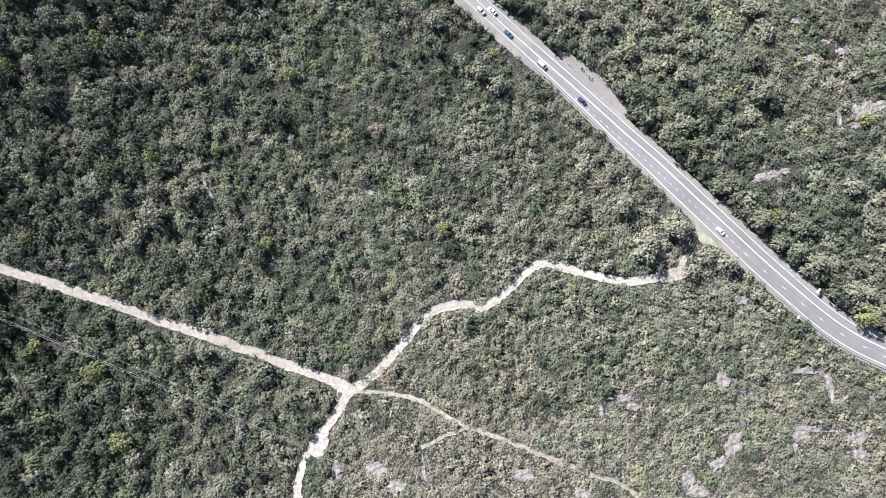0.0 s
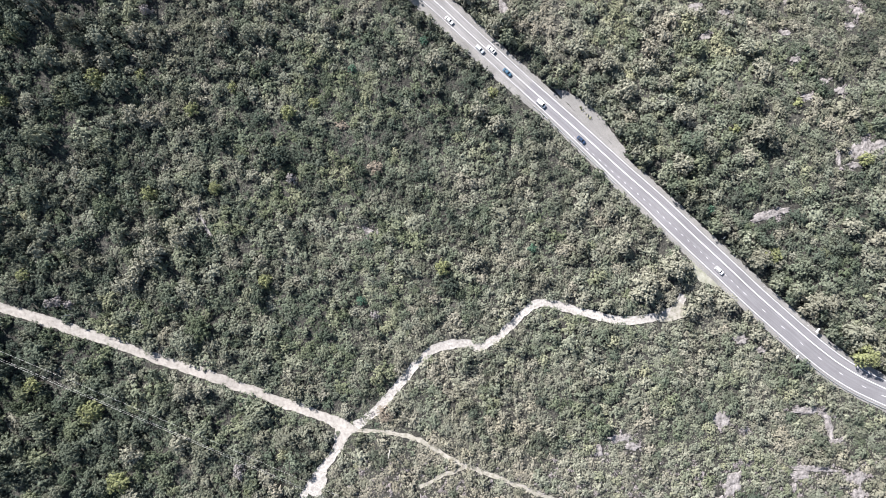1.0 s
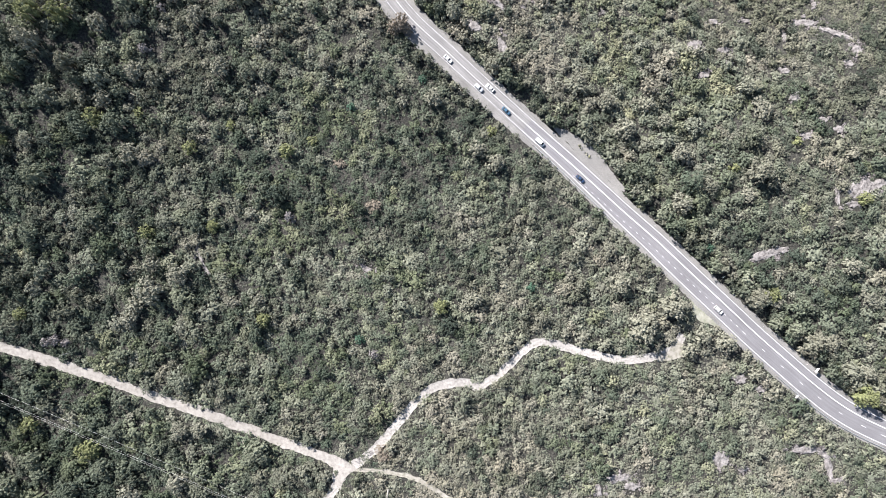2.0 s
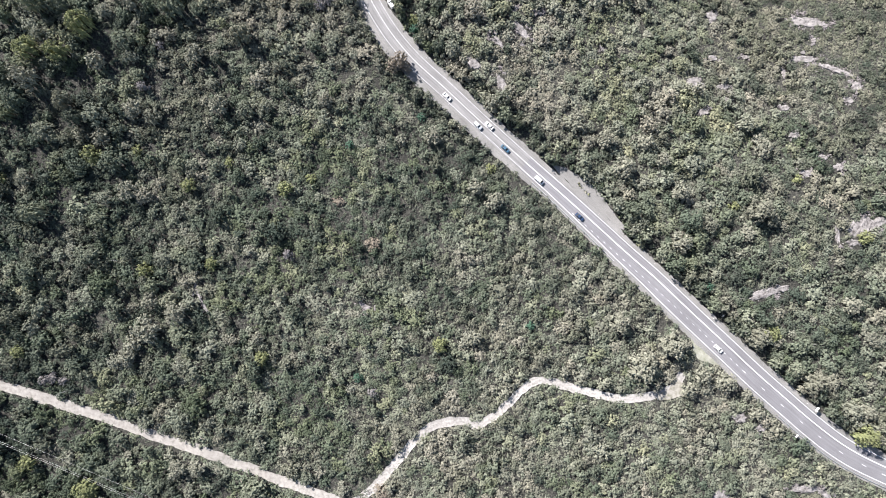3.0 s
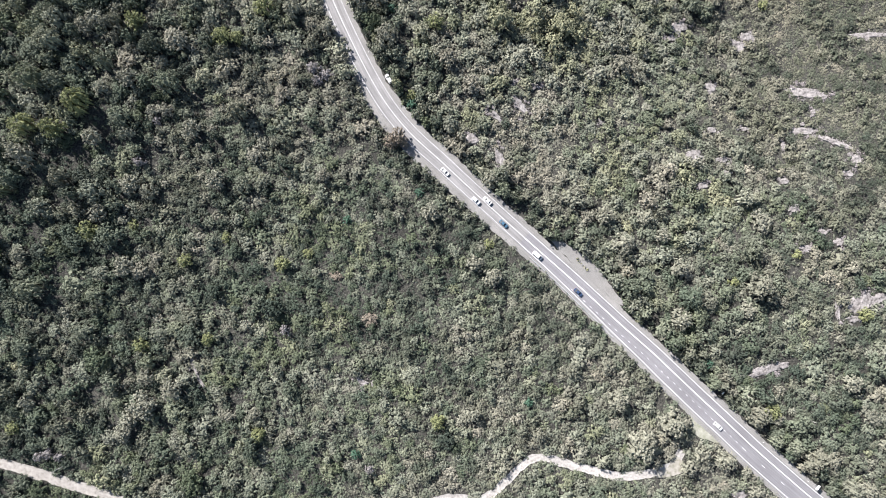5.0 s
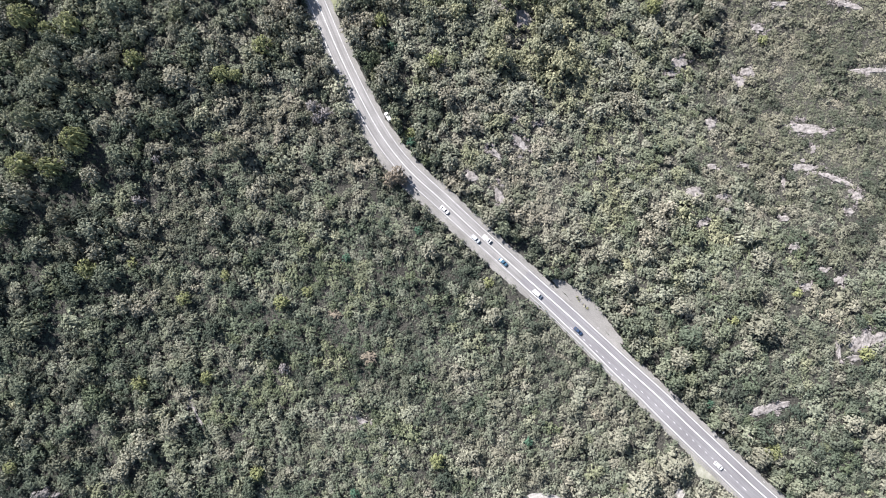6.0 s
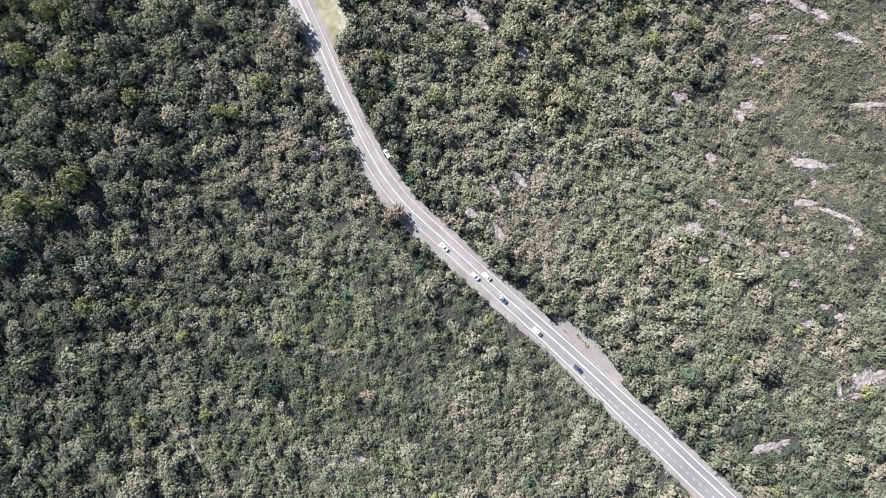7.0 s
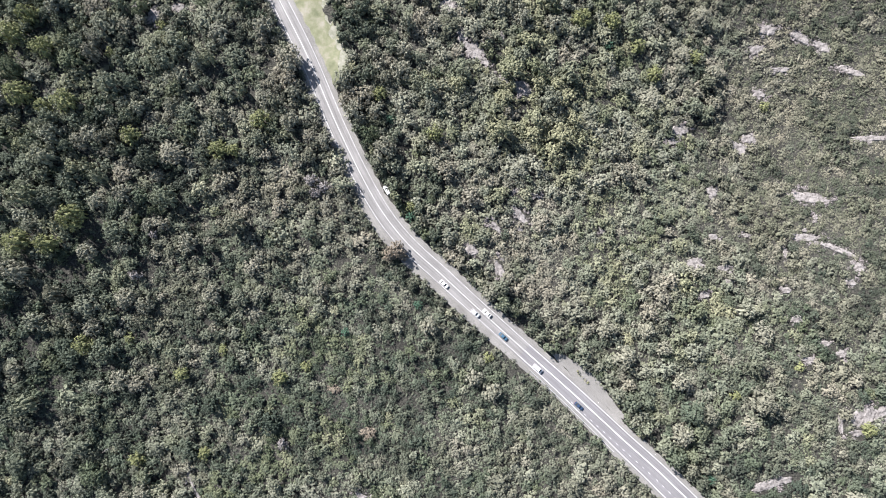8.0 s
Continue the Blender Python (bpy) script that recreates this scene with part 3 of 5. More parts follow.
SHAPES = {  # length stations: (x, half width, underside, top); cabin: (x, half width at belt, belt, half width at roof, roof)
    "sedan": ([(-2.35, 0.72, 0.38, 0.78), (-2.2, 0.86, 0.26, 0.95), (-1.3, 0.91, 0.22, 1.0), (0.9, 0.91, 0.22, 0.95), (1.9, 0.88, 0.24, 0.82), (2.3, 0.74, 0.34, 0.7)], (-1.75, -1.0, 0.35, 1.15, 1.45, 0.78, 0.6)),
    "wagon": ([(-2.3, 0.8, 0.42, 0.95), (-2.2, 0.9, 0.32, 1.08), (-1.3, 0.94, 0.28, 1.1), (0.9, 0.94, 0.28, 1.05), (1.9, 0.92, 0.3, 0.98), (2.3, 0.78, 0.4, 0.8)], (-2.2, -2.0, 0.3, 1.15, 1.72, 0.82, 0.7)),
    "van": ([(-2.5, 0.88, 0.45, 1.15), (-2.4, 0.95, 0.32, 1.2), (-1.2, 0.97, 0.3, 1.2), (1.2, 0.97, 0.3, 1.18), (2.1, 0.95, 0.32, 1.05), (2.45, 0.84, 0.42, 0.9)], (-2.42, -2.36, 0.95, 1.75, 1.98, 0.88, 0.8)),
}


def car(name, shape, paint, label, x, y, reverse=False, off=None):
    """A road vehicle of body, cabin glass, roof, pillars, wheels, lamps and mirrors, set on its lane along the road."""
    body, (c0, c1, c2, c3, roof, wb, wr) = SHAPES[shape]
    i = int(np.argmin((axis[:, 0] - x) ** 2 + (axis[:, 1] - y) ** 2))
    across = float((np.array([x, y]) - axis[i]) @ side[i]) if off is None else off
    place = axis[i] + side[i] * across
    ahead = np.array([-side[i, 1], side[i, 0]]) * (-1 if reverse else 1)
    thing = new(name)
    thing.matrix_world = Matrix.Translation((*place, axis_z[i] + (0.05 if abs(across) < 10 else 0.03))) @ Matrix.Rotation(math.atan2(ahead[1], ahead[0]), 4, "Z")
    tagged(thing, label, "car", "cars on the highway")
    bm = bmesh.new()
    loft(bm, [ring(*s) for s in body])
    part("body", bm, paint, thing)
    belt = body[2][3] - 0.02
    bm = bmesh.new()
    base = [(c0, -wb, belt), (c3, -wb, belt), (c3, wb, belt), (c0, wb, belt)]
    top = [(c1, -wr, roof - 0.05), (c2, -wr, roof - 0.05), (c2, wr, roof - 0.05), (c1, wr, roof - 0.05)]
    loft(bm, [base, top])
    part("windows", bm, GLASS, thing, "dark tinted glass")
    bm = bmesh.new()
    box(bm, (c2 - c1 + 0.1, 2 * wr + 0.08, 0.07), ((c1 + c2) / 2, 0, roof - 0.03), 0.03)
    part("roof", bm, paint, thing)
    for a, b in ((base[0], top[0]), (base[1], top[1]), (base[2], top[2]), (base[3], top[3])):
        bm = bmesh.new()
        tube(bm, a, b, 0.06, 0.05, 6)
        part("pillar", bm, paint, thing)
    for wx in (-1.38, 1.38):
        for sy in (-1, 1):
            bm = bmesh.new()
            tube(bm, (wx, sy * 0.66, 0.33), (wx, sy * 0.9, 0.33), 0.33, 0.33, 14)
            tyre = part("wheel", bm, RUBBER, thing, "black tyre")
            bm = bmesh.new()
            tube(bm, (wx, sy * 0.88, 0.33), (wx, sy * 0.915, 0.33), 0.2, 0.18, 10)
            part("rim", bm, STEEL, tyre, "silver wheel rim")
    for sy in (-1, 1):
        bm = bmesh.new()
        box(bm, (0.16, 0.32, 0.14), (body[-1][0] - 0.06, sy * 0.58, body[-1][3] - 0.12), 0.03)
        part("headlight", bm, LAMPGLASS, thing)
        bm = bmesh.new()
        box(bm, (0.14, 0.3, 0.16), (body[0][0] + 0.06, sy * 0.6, body[0][3] - 0.1), 0.03)
        part("tail_light", bm, REDLENS, thing)
        bm = bmesh.new()
        box(bm, (0.12, 0.2, 0.14), (c3 - 0.35, sy * (wb + 0.22), belt + 0.06), 0.03)
        part("mirror", bm, paint, thing)
    return thing


WHITE_CAR = plain("white_car_paint", (0.5, 0.5, 0.51), 0.25, 0, 0.5, 0.02)
SILVER_CAR = plain("silver_car_paint", (0.5, 0.52, 0.54), 0.3, 0.4, 0.5, 0.02)
BLUE_CAR = plain("dark_blue_car_paint", (0.022, 0.038, 0.075), 0.25, 0, 0.5, 0.02)
TEAL_CAR = plain("blue_car_paint", (0.04, 0.085, 0.13), 0.25, 0, 0.5, 0.02)
car("sedan_car", "sedan", WHITE_CAR, "white sedan on the pale highway lane", 3.8, 135.3, True)
car("wagon_car", "wagon", SILVER_CAR, "silver-white wagon driving in a line of cars", 18.7, 121.4, True)
car("sedan_car", "sedan", TEAL_CAR, "blue sedan between two pale cars", 32.0, 110.3, True)
car("delivery_van", "van", WHITE_CAR, "white van at the start of the climbing lane", 48.2, 95.2, True)
car("sedan_car", "sedan", BLUE_CAR, "dark blue sedan behind a white van", 66.8, 78.3, True)
car("wagon_car", "wagon", WHITE_CAR, "white wagon alone in the climbing lane", 131.9, 15.7, True)
car("hatchback_car", "sedan", WHITE_CAR, "white car coming the other way", 24.4, 121.2, False)
tagged(car("parked_car", "wagon", WHITE_CAR, "white car parked on the gravel shoulder under trees", -23.4, 179.2, False, 7.2), group="parked cars")


# ---------------------------------------------------------------- roadside furniture
def at_road(x, y):
    i = int(np.argmin((axis[:, 0] - x) ** 2 + (axis[:, 1] - y) ** 2))
    return i, float((np.array([x, y]) - axis[i]) @ side[i])


def road_sign(x, y, wide, high, foot, label):
    """A sign board on two posts, facing along the road."""
    i, across = at_road(x, y)
    thing = new("road_sign")
    thing.matrix_world = Matrix.Translation((x, y, float(ground_z(x, y)[0]) - 0.1)) @ Matrix.Rotation(math.atan2(side[i, 1], side[i, 0]), 4, "Z")
    tagged(thing, label, "sign", "road signs")
    bm = bmesh.new()
    box(bm, (wide, 0.05, high), (0, 0, foot + high / 2), 0.02)
    part("sign_board", bm, SIGN, thing, "white board")
    for sx in (-0.32, 0.32):
        bm = bmesh.new()
        tube(bm, (sx * wide, 0.06, -0.3), (sx * wide, 0.06, foot + high * 0.95), 0.05, 0.05, 8)
        part("post", bm, STEEL, thing, "grey steel post")
    return thing


road_sign(134.0, 31.2, 1.3, 0.9, 1.6, "small white road sign on the gravel shoulder")
road_sign(178.0, -12.6, 2.2, 1.5, 2.2, "large white road sign at the bush edge")
road_sign(168.6, -25.2, 1.6, 1.1, 1.6, "white road sign behind the guard rail")


def guide_post(x, y):
    thing = new("guide_post")
    thing.location = (x, y, float(ground_z(x, y)[0]) - 0.05)
    tagged(thing, "slim white roadside guide post", "post", "guide posts")
    bm = bmesh.new()
    box(bm, (0.12, 0.06, 1.1), (0, 0, 0.55), 0.02)
    part("post", bm, SIGN, thing)
    bm = bmesh.new()
    box(bm, (0.09, 0.02, 0.14), (0, -0.04, 0.9), 0.005)
    part("reflector", bm, REDLENS, thing, "red reflector")


for y, off in ((-14, 4.9), (4, 4.9), (26, 4.9), (52, 4.9), (76, 4.9), (118, 4.9), (150, 4.9), (190, 4.9), (-33, -9.6), (135, -4.7), (165, -4.7), (205, -4.7)):
    i = int(np.argmin(np.abs(axis[:, 1] - y)))
    guide_post(*(axis[i] + side[i] * off))


def guard_rail(y0, y1, gap, label):
    """A ribbed steel beam on posts along the south-west edge."""
    s0, s1 = run_at(y0), run_at(y1)
    keep = np.where((run >= s0) & (run <= s1))[0][::2]
    thing = new("guard_rail")
    mid = keep[len(keep) // 2]
    origin = np.array([*(axis[mid] - side[mid] * (WEST[mid] + gap)), axis_z[mid]])
    thing.location = origin
    tagged(thing, label, "guard rail", "guard rails")
    line = np.c_[axis[keep] - side[keep] * (WEST[keep] + gap)[:, None], axis_z[keep]] - origin
    shape = [(0.0, 0.42), (0.1, 0.48), (0.02, 0.57), (0.1, 0.66), (0.0, 0.72), (-0.12, 0.72), (-0.12, 0.45)]
    bm = bmesh.new()
    loft(bm, [[(*(p[:2] + side[k] * a), p[2] + b) for a, b in shape] for p, k in zip(line, keep)])
    part("beam", bm, STEEL, thing, "galvanised beam")
    for p, k in list(zip(line, keep))[::2]:
        bm = bmesh.new()
        box(bm, (0.12, 0.15, 1.0), (p[0] - side[k, 0] * 0.1, p[1] - side[k, 1] * 0.1, p[2] + 0.22), 0.01)
        part("post", bm, BARK, thing, "dark timber post")


guard_rail(-9, -58, 1.5, "galvanised steel guard rail along the outer curve")
guard_rail(99, 62, 1.6, "galvanised steel guard rail beside the widening lane")


# ---------------------------------------------------------------- power line across the south-west, and dead trees
def wire(a, b, sag):
    bm = bmesh.new()
    a, b = Vector(a), Vector(b)
    pts = [a.lerp(b, k / 40) - Vector((0, 0, sag * 4 * (k / 40) * (1 - k / 40))) for k in range(41)]
    for p, q in zip(pts, pts[1:]):
        tube(bm, p, q, 0.021, 0.021, 5)
    return bm


PYLONS = [(-284.4, 10.5), (60.6, -136.0)]
power = np.array(PYLONS[1]) - np.array(PYLONS[0])
power /= np.linalg.norm(power)
cross = np.array([-power[1], power[0]])
for x, y in PYLONS:
    thing = new("power_pole")
    z = float(ground_z(x, y)[0])
    thing.matrix_world = Matrix.Translation((x, y, z)) @ Matrix.Rotation(math.atan2(cross[1], cross[0]), 4, "Z")
    tagged(thing, "tall weathered timber power pole with a crossarm", "power pole", "power poles")
    bm = bmesh.new()
    tube(bm, (0, 0, -1), (0, 0, 10.5), 0.2, 0.13, 10)
    part("pole", bm, BARK, thing)
    bm = bmesh.new()
    box(bm, (5.0, 0.14, 0.18), (0, 0.16, 10.0), 0.02)
    part("crossarm", bm, BARK, thing)
lines = tagged(new("power_line"), "three thin pale overhead wires above the bush", "power line")
for off in (-2.0, -1.2, 2.0):
    a, b = [(*(np.array(p) + cross * off), float(ground_z(*p)[0]) + 10.15) for p in PYLONS]
    part("wire", wire(a, b, 4.0), WIRE, lines)


def dead_tree(x, y, height, seed, limbs=6):
    """A bleached bare trunk with a few broken limbs."""
    dice = random.Random(seed)
    thing = new("dead_tree")
    thing.location = (x, y, float(ground_z(x, y)[0]))
    tagged(thing, "bleached grey dead tree standing above the scrub", "tree", "dead trees")
    bm = bmesh.new()
    lean = (dice.uniform(-0.04, 0.04) * height, dice.uniform(-0.04, 0.04) * height)
    tube(bm, (0, 0, -0.4), (lean[0] * 0.5, lean[1] * 0.5, height * 0.55), 0.024 * height + 0.05, 0.016 * height + 0.03, 8)
    tube(bm, (lean[0] * 0.5, lean[1] * 0.5, height * 0.54), (*lean, height), 0.016 * height + 0.03, 0.03, 8)
    part("trunk", bm, DEAD, thing)
    for k in range(limbs):
        t, h = dice.uniform(0, 6.28), dice.uniform(0.4, 0.92)
        reach = dice.uniform(0.12, 0.28) * height * (1.2 - h)
        bm = bmesh.new()
        a = Vector((lean[0] * h, lean[1] * h, height * h))
        b = a + Vector((math.cos(t) * reach, math.sin(t) * reach, reach * 0.7))
        tube(bm, a, b, 0.06, 0.035, 6)
        tube(bm, b, b + Vector((math.cos(t + 0.7) * reach * 0.5, math.sin(t + 0.7) * reach * 0.5, reach * 0.4)), 0.035, 0.015, 5)
        part("limb", bm, DEAD, thing)


DEAD_TREES = [(-24.4, -70.5, 15.0, 2), (-12.2, -101.0, 6.5, 3), (-179, -6, 9.0, 5), (86, 240, 8.0, 6), (64, 252, 7.0, 6), (-155, 57, 7.0, 5), (24, 166, 6.0, 6), (-47, -104, 5.0, 4), (176, 18, 4.0, 4), (120, 222, 6.5, 6), (58, -88, 4.5, 5), (172, 120, 5.0, 5)]
for k, (x, y, h, limbs) in enumerate(DEAD_TREES):
    dead_tree(x, y, h, k, limbs)


# ---------------------------------------------------------------- plants
def sprays(rng, centre, radius, flat, count, size, lean):
    """Leaf sprays: small triangles over the upper side of a rounded clump, each tilted its own way."""
    d = rng.normal(size=(count, 3))
    d[:, 2] = np.abs(d[:, 2]) * 1.25 - 0.2
    d /= np.linalg.norm(d, axis=1)[:, None]
    r = radius * (1.3 - 0.5 * rng.random(count))
    p = centre + d * r[:, None] * (1, 1, flat)
    nrm = d * (0.9, 0.9, 0.8) + (0.6 * lean[0], 0.6 * lean[1], 0.4) + rng.normal(size=(count, 3)) * 0.5
    nrm /= np.linalg.norm(nrm, axis=1)[:, None]
    u = np.cross(nrm, rng.normal(size=(count, 3)))
    u /= np.linalg.norm(u, axis=1)[:, None] + 1e-9
    w = np.cross(nrm, u)
    s = size * (0.65 + 0.75 * rng.random(count))[:, None]
    return np.stack([p + u * s, p - u * s * 0.55 + w * s * 0.75, p - u * s * 0.55 - w * s * 0.75], 1)


def clump(rng, centre, radius, flat):
    """An uneven solid dome: the light-blocking core of a crown, or a lobe of the outer bush."""
    turn = rng.random() * 6.28
    ring = turn + np.arange(5) * 1.2566
    grow = 0.8 + 0.35 * rng.random(11)
    a = np.array([[0, 0, 0.92]]) * grow[0]
    b = np.stack([np.cos(ring) * 0.66, np.sin(ring) * 0.66, np.full(5, 0.6)], 1) * grow[1:6, None]
    c = np.stack([np.cos(ring + 0.63) * 0.9, np.sin(ring + 0.63) * 0.9, np.full(5, -0.25)], 1) * grow[6:11, None]
    v = np.concatenate([a, b, c]) * radius * (1, 1, flat) + centre
    i = np.arange(5)
    j = (i + 1) % 5
    f = np.concatenate([np.stack([0 * i, 1 + i, 1 + j], 1), np.stack([1 + i, 6 + i, 1 + j], 1)])
    return v[f]


def knob(rng, centre, radius, high):
    """The dense inside of one tuft: an uneven five-sided cap."""
    ring = rng.random() * 6.28 + np.arange(5) * 1.2566
    grow = 0.6 + 0.65 * rng.random(5)
    rim = np.stack([np.cos(ring) * 0.9 * grow, np.sin(ring) * 0.9 * grow, 0.05 - 0.5 * rng.random(5)], 1)
    v = np.concatenate([[[rng.normal() * 0.22, rng.normal() * 0.22, high]], rim]) * radius + centre
    i = np.arange(5)
    return v[np.stack([0 * i, 1 + i, 1 + (i + 1) % 5], 1)]


def crown(rng, r, kind):
    """A crown as a set of triangles, its base at z = 0: one or several domes of foliage, each built of many small tufts with gaps between them."""
    if kind == "gum":
        tuft, height, flat, bumps_of = 0.66, 1.25 * r + 2.0, 0.95, 6
    elif kind == "round":
        tuft, height, flat, bumps_of = 0.6, 0.95 * r + 1.0, 0.75, 3 if r > 2.4 else 1
    else:
        tuft, height, flat, bumps_of = 0.53, 0.62 * r + 0.5, 0.6, 1
    domes = [(0.0, 0.0, r if bumps_of == 1 else 0.68 * r, height)]
    off = rng.random() * 6.28
    for k in range(bumps_of - 1):
        t, q = off + k * 6.283 / (bumps_of - 1) + rng.normal() * 0.25, r * rng.uniform(0.52, 0.62)
        domes.append((q * math.cos(t), q * math.sin(t), r * rng.uniform(0.4, 0.54), height - r * rng.uniform(0.1, 0.5)))
    out = []
    for k, (dx, dy, dr, top) in enumerate(domes):
        # a solid core added down to the ground, blocking sun under the tufts
        out.append(clump(rng, np.array([dx, dy, 0.0]), dr * 0.74, max(top - 1.0, 0.25) / (0.92 * 0.74 * dr)))
        count = max(int(0.8 * dr * dr / tuft ** 2), 2)
        turn = rng.random() * 6.28
        skirt = int(4.0 * dr / (2 * tuft)) if dr > 1.2 else 0
        for m in range(count + skirt):
            q = math.sqrt((m + 0.5) / count) * 0.98 if m < count else 0.98
            t = turn + m * 2.39996 + rng.normal() * 0.2
            x, y = dx + q * dr * math.cos(t) + rng.normal() * 0.12, dy + q * dr * math.sin(t) + rng.normal() * 0.12
            z = top - dr * flat * (1 - math.sqrt(max(1 - q * q, 0))) + rng.normal() * 0.16 - (rng.random() * 0.6 * dr if m >= count else 0)
            # a tuft hidden inside a neighbouring dome is left out
            if any(n != k and math.hypot(x - a, y - b) < c and z < h - c * flat * (1 - math.sqrt(1 - ((x - a) ** 2 + (y - b) ** 2) / c ** 2)) - 0.25 for n, (a, b, c, h) in enumerate(domes)):
                continue
            size = tuft * math.exp(rng.normal() * 0.34)
            c = np.array([x, y, max(z - size * 0.7, 0.15)])
            out += [knob(rng, c, size * 0.74, 0.56 if kind != "heath" else 0.4), sprays(rng, c, size, 0.8, 7, 0.33 if kind != "heath" else 0.29, ((x - dx) / dr, (y - dy) / dr))]
    return np.concatenate(out), height


# where the bush is tall, where it is low heath: (x, y, reach, mean crown radius, kind mix gum/round/heath, tint, tint spread)
ZONES_WEST = [
    (-170, 235, 60, 4.2, (0.7, 0.25, 0.05), 0.45, 0.24),
    (-90, 235, 45, 3.6, (0.55, 0.35, 0.1), 0.52, 0.24),
    (-190, 150, 50, 4.3, (0.55, 0.35, 0.1), 0.36, 0.24),
    (-120, 140, 45, 3.4, (0.35, 0.5, 0.15), 0.43, 0.20),
    (-60, 160, 40, 3.0, (0.2, 0.6, 0.2), 0.48, 0.18),
    (-170, 70, 45, 4.0, (0.4, 0.5, 0.1), 0.26, 0.20),
    (-90, 80, 45, 2.9, (0.15, 0.6, 0.25), 0.31, 0.18),
    (-20, 90, 45, 2.6, (0.1, 0.6, 0.3), 0.27, 0.18),
    (30, 60, 40, 2.7, (0.1, 0.6, 0.3), 0.40, 0.18),
    (-130, 10, 45, 3.6, (0.25, 0.6, 0.15), 0.40, 0.18),
]
ZONES_SOUTH = [
    (-40, 10, 45, 2.6, (0.1, 0.65, 0.25), 0.39, 0.18),
    (70, 20, 35, 3.0, (0.2, 0.6, 0.2), 0.43, 0.18),
    (-180, -60, 45, 4.2, (0.4, 0.5, 0.1), 0.19, 0.18),
    (-100, -80, 40, 3.4, (0.2, 0.6, 0.2), 0.38, 0.18),
    (40, -40, 40, 2.7, (0.1, 0.6, 0.3), 0.50, 0.18),
    (0, -105, 35, 1.9, (0.0, 0.4, 0.6), 0.66, 0.24),
    (90, -90, 40, 2.0, (0.0, 0.4, 0.6), 0.6, 0.2),
    (160, -70, 45, 2.1, (0.0, 0.5, 0.5), 0.5, 0.16),
    (130, -30, 30, 2.6, (0.1, 0.6, 0.3), 0.50, 0.18),
    (180, 20, 40, 3.4, (0.1, 0.8, 0.1), 0.42, 0.20),
]
ZONES_EAST = [
    (190, 90, 40, 2.7, (0.15, 0.6, 0.25), 0.3, 0.18),
    (120, 110, 40, 3.6, (0.3, 0.55, 0.15), 0.53, 0.18),
    (85, 150, 35, 2.9, (0.2, 0.6, 0.2), 0.62, 0.20),
    (42, 155, 28, 2.2, (0.05, 0.6, 0.35), 0.74, 0.22),
    (150, 170, 40, 2.3, (0.1, 0.55, 0.35), 0.45, 0.18),
    (200, 190, 45, 1.8, (0.0, 0.4, 0.6), 0.31, 0.2),
    (40, 210, 40, 3.9, (0.5, 0.45, 0.05), 0.66, 0.22),
    (100, 240, 40, 3.9, (0.5, 0.4, 0.1), 0.61, 0.22),
    (190, 260, 45, 1.8, (0.0, 0.45, 0.55), 0.35, 0.2),
]
ZONES = ZONES_WEST + ZONES_SOUTH + ZONES_EAST
Z = np.array([(x, y, s, r, *mix, tint, wide) for x, y, s, r, mix, tint, wide in ZONES])


def zone(x, y):
    """The mix of growth at each place, blended from the zones round it."""
    w = np.exp(-((x[:, None] - Z[:, 0]) ** 2 + (y[:, None] - Z[:, 1]) ** 2) / (2 * (Z[:, 2] * 0.55) ** 2)) + 1e-12
    return (w @ Z[:, 3:]) / w.sum(1)[:, None]


def inside(poly, x, y, grow):
    """Which places lie in the outline, or within grow of it."""
    rim = spline([tuple(q) for q in poly] + [tuple(poly[0])], 2.0)
    hit = ((x[:, None] - rim[:, 0]) ** 2 + (y[:, None] - rim[:, 1]) ** 2).min(1) < grow * grow
    a, b = rim, np.roll(rim, -1, axis=0)
    cross = ((a[:, 1] > y[:, None]) != (b[:, 1] > y[:, None])) & (x[:, None] < (b[:, 0] - a[:, 0]) * (y[:, None] - a[:, 1]) / (b[:, 1] - a[:, 1] + 1e-9) + a[:, 0])
    return hit | (cross.sum(1) % 2 == 1)


class Bush:
    """Plants with room round each, looked up by a grid of cells."""

    def __init__(self):
        self.cells, self.plants = {}, []

    def fits(self, x, y, r, close):
        cx, cy = int(x // 10), int(y // 10)
        for i in (-1, 0, 1):
            for j in (-1, 0, 1):
                for px, py, pr in self.cells.get((cx + i, cy + j), ()):
                    if (px - x) ** 2 + (py - y) ** 2 < (close * (pr + r)) ** 2:
                        return False
        return True

    def add(self, x, y, r, *rest):
        self.cells.setdefault((int(x // 10), int(y // 10)), []).append((x, y, r))
        self.plants.append((x, y, r, *rest))


X0, X1, Y0, Y1 = -222, 236, -121, 288
rng = np.random.default_rng(11)
bush = Bush()


# the bush grows in patches of one species and age: each seed carries its own shift of tint, hue, size and height, and some are gaps
N_SEEDS = 2600
seeds = np.c_[rng.uniform(X0, X1, N_SEEDS), rng.uniform(Y0, Y1, N_SEEDS)]
seed_mix = zone(seeds[:, 0], seeds[:, 1])
seed_tint = rng.normal(size=N_SEEDS) * 0.11
seed_hue = rng.normal(size=N_SEEDS) * 0.13
seed_size = np.exp(rng.normal(size=N_SEEDS) * 0.17)
seed_rise = np.exp(rng.normal(size=N_SEEDS) * 0.2)
seed_gap = (rng.random(N_SEEDS) < 0.16 * (1 - seed_mix[:, 3])) * rng.uniform(1.0, 2.3, N_SEEDS)
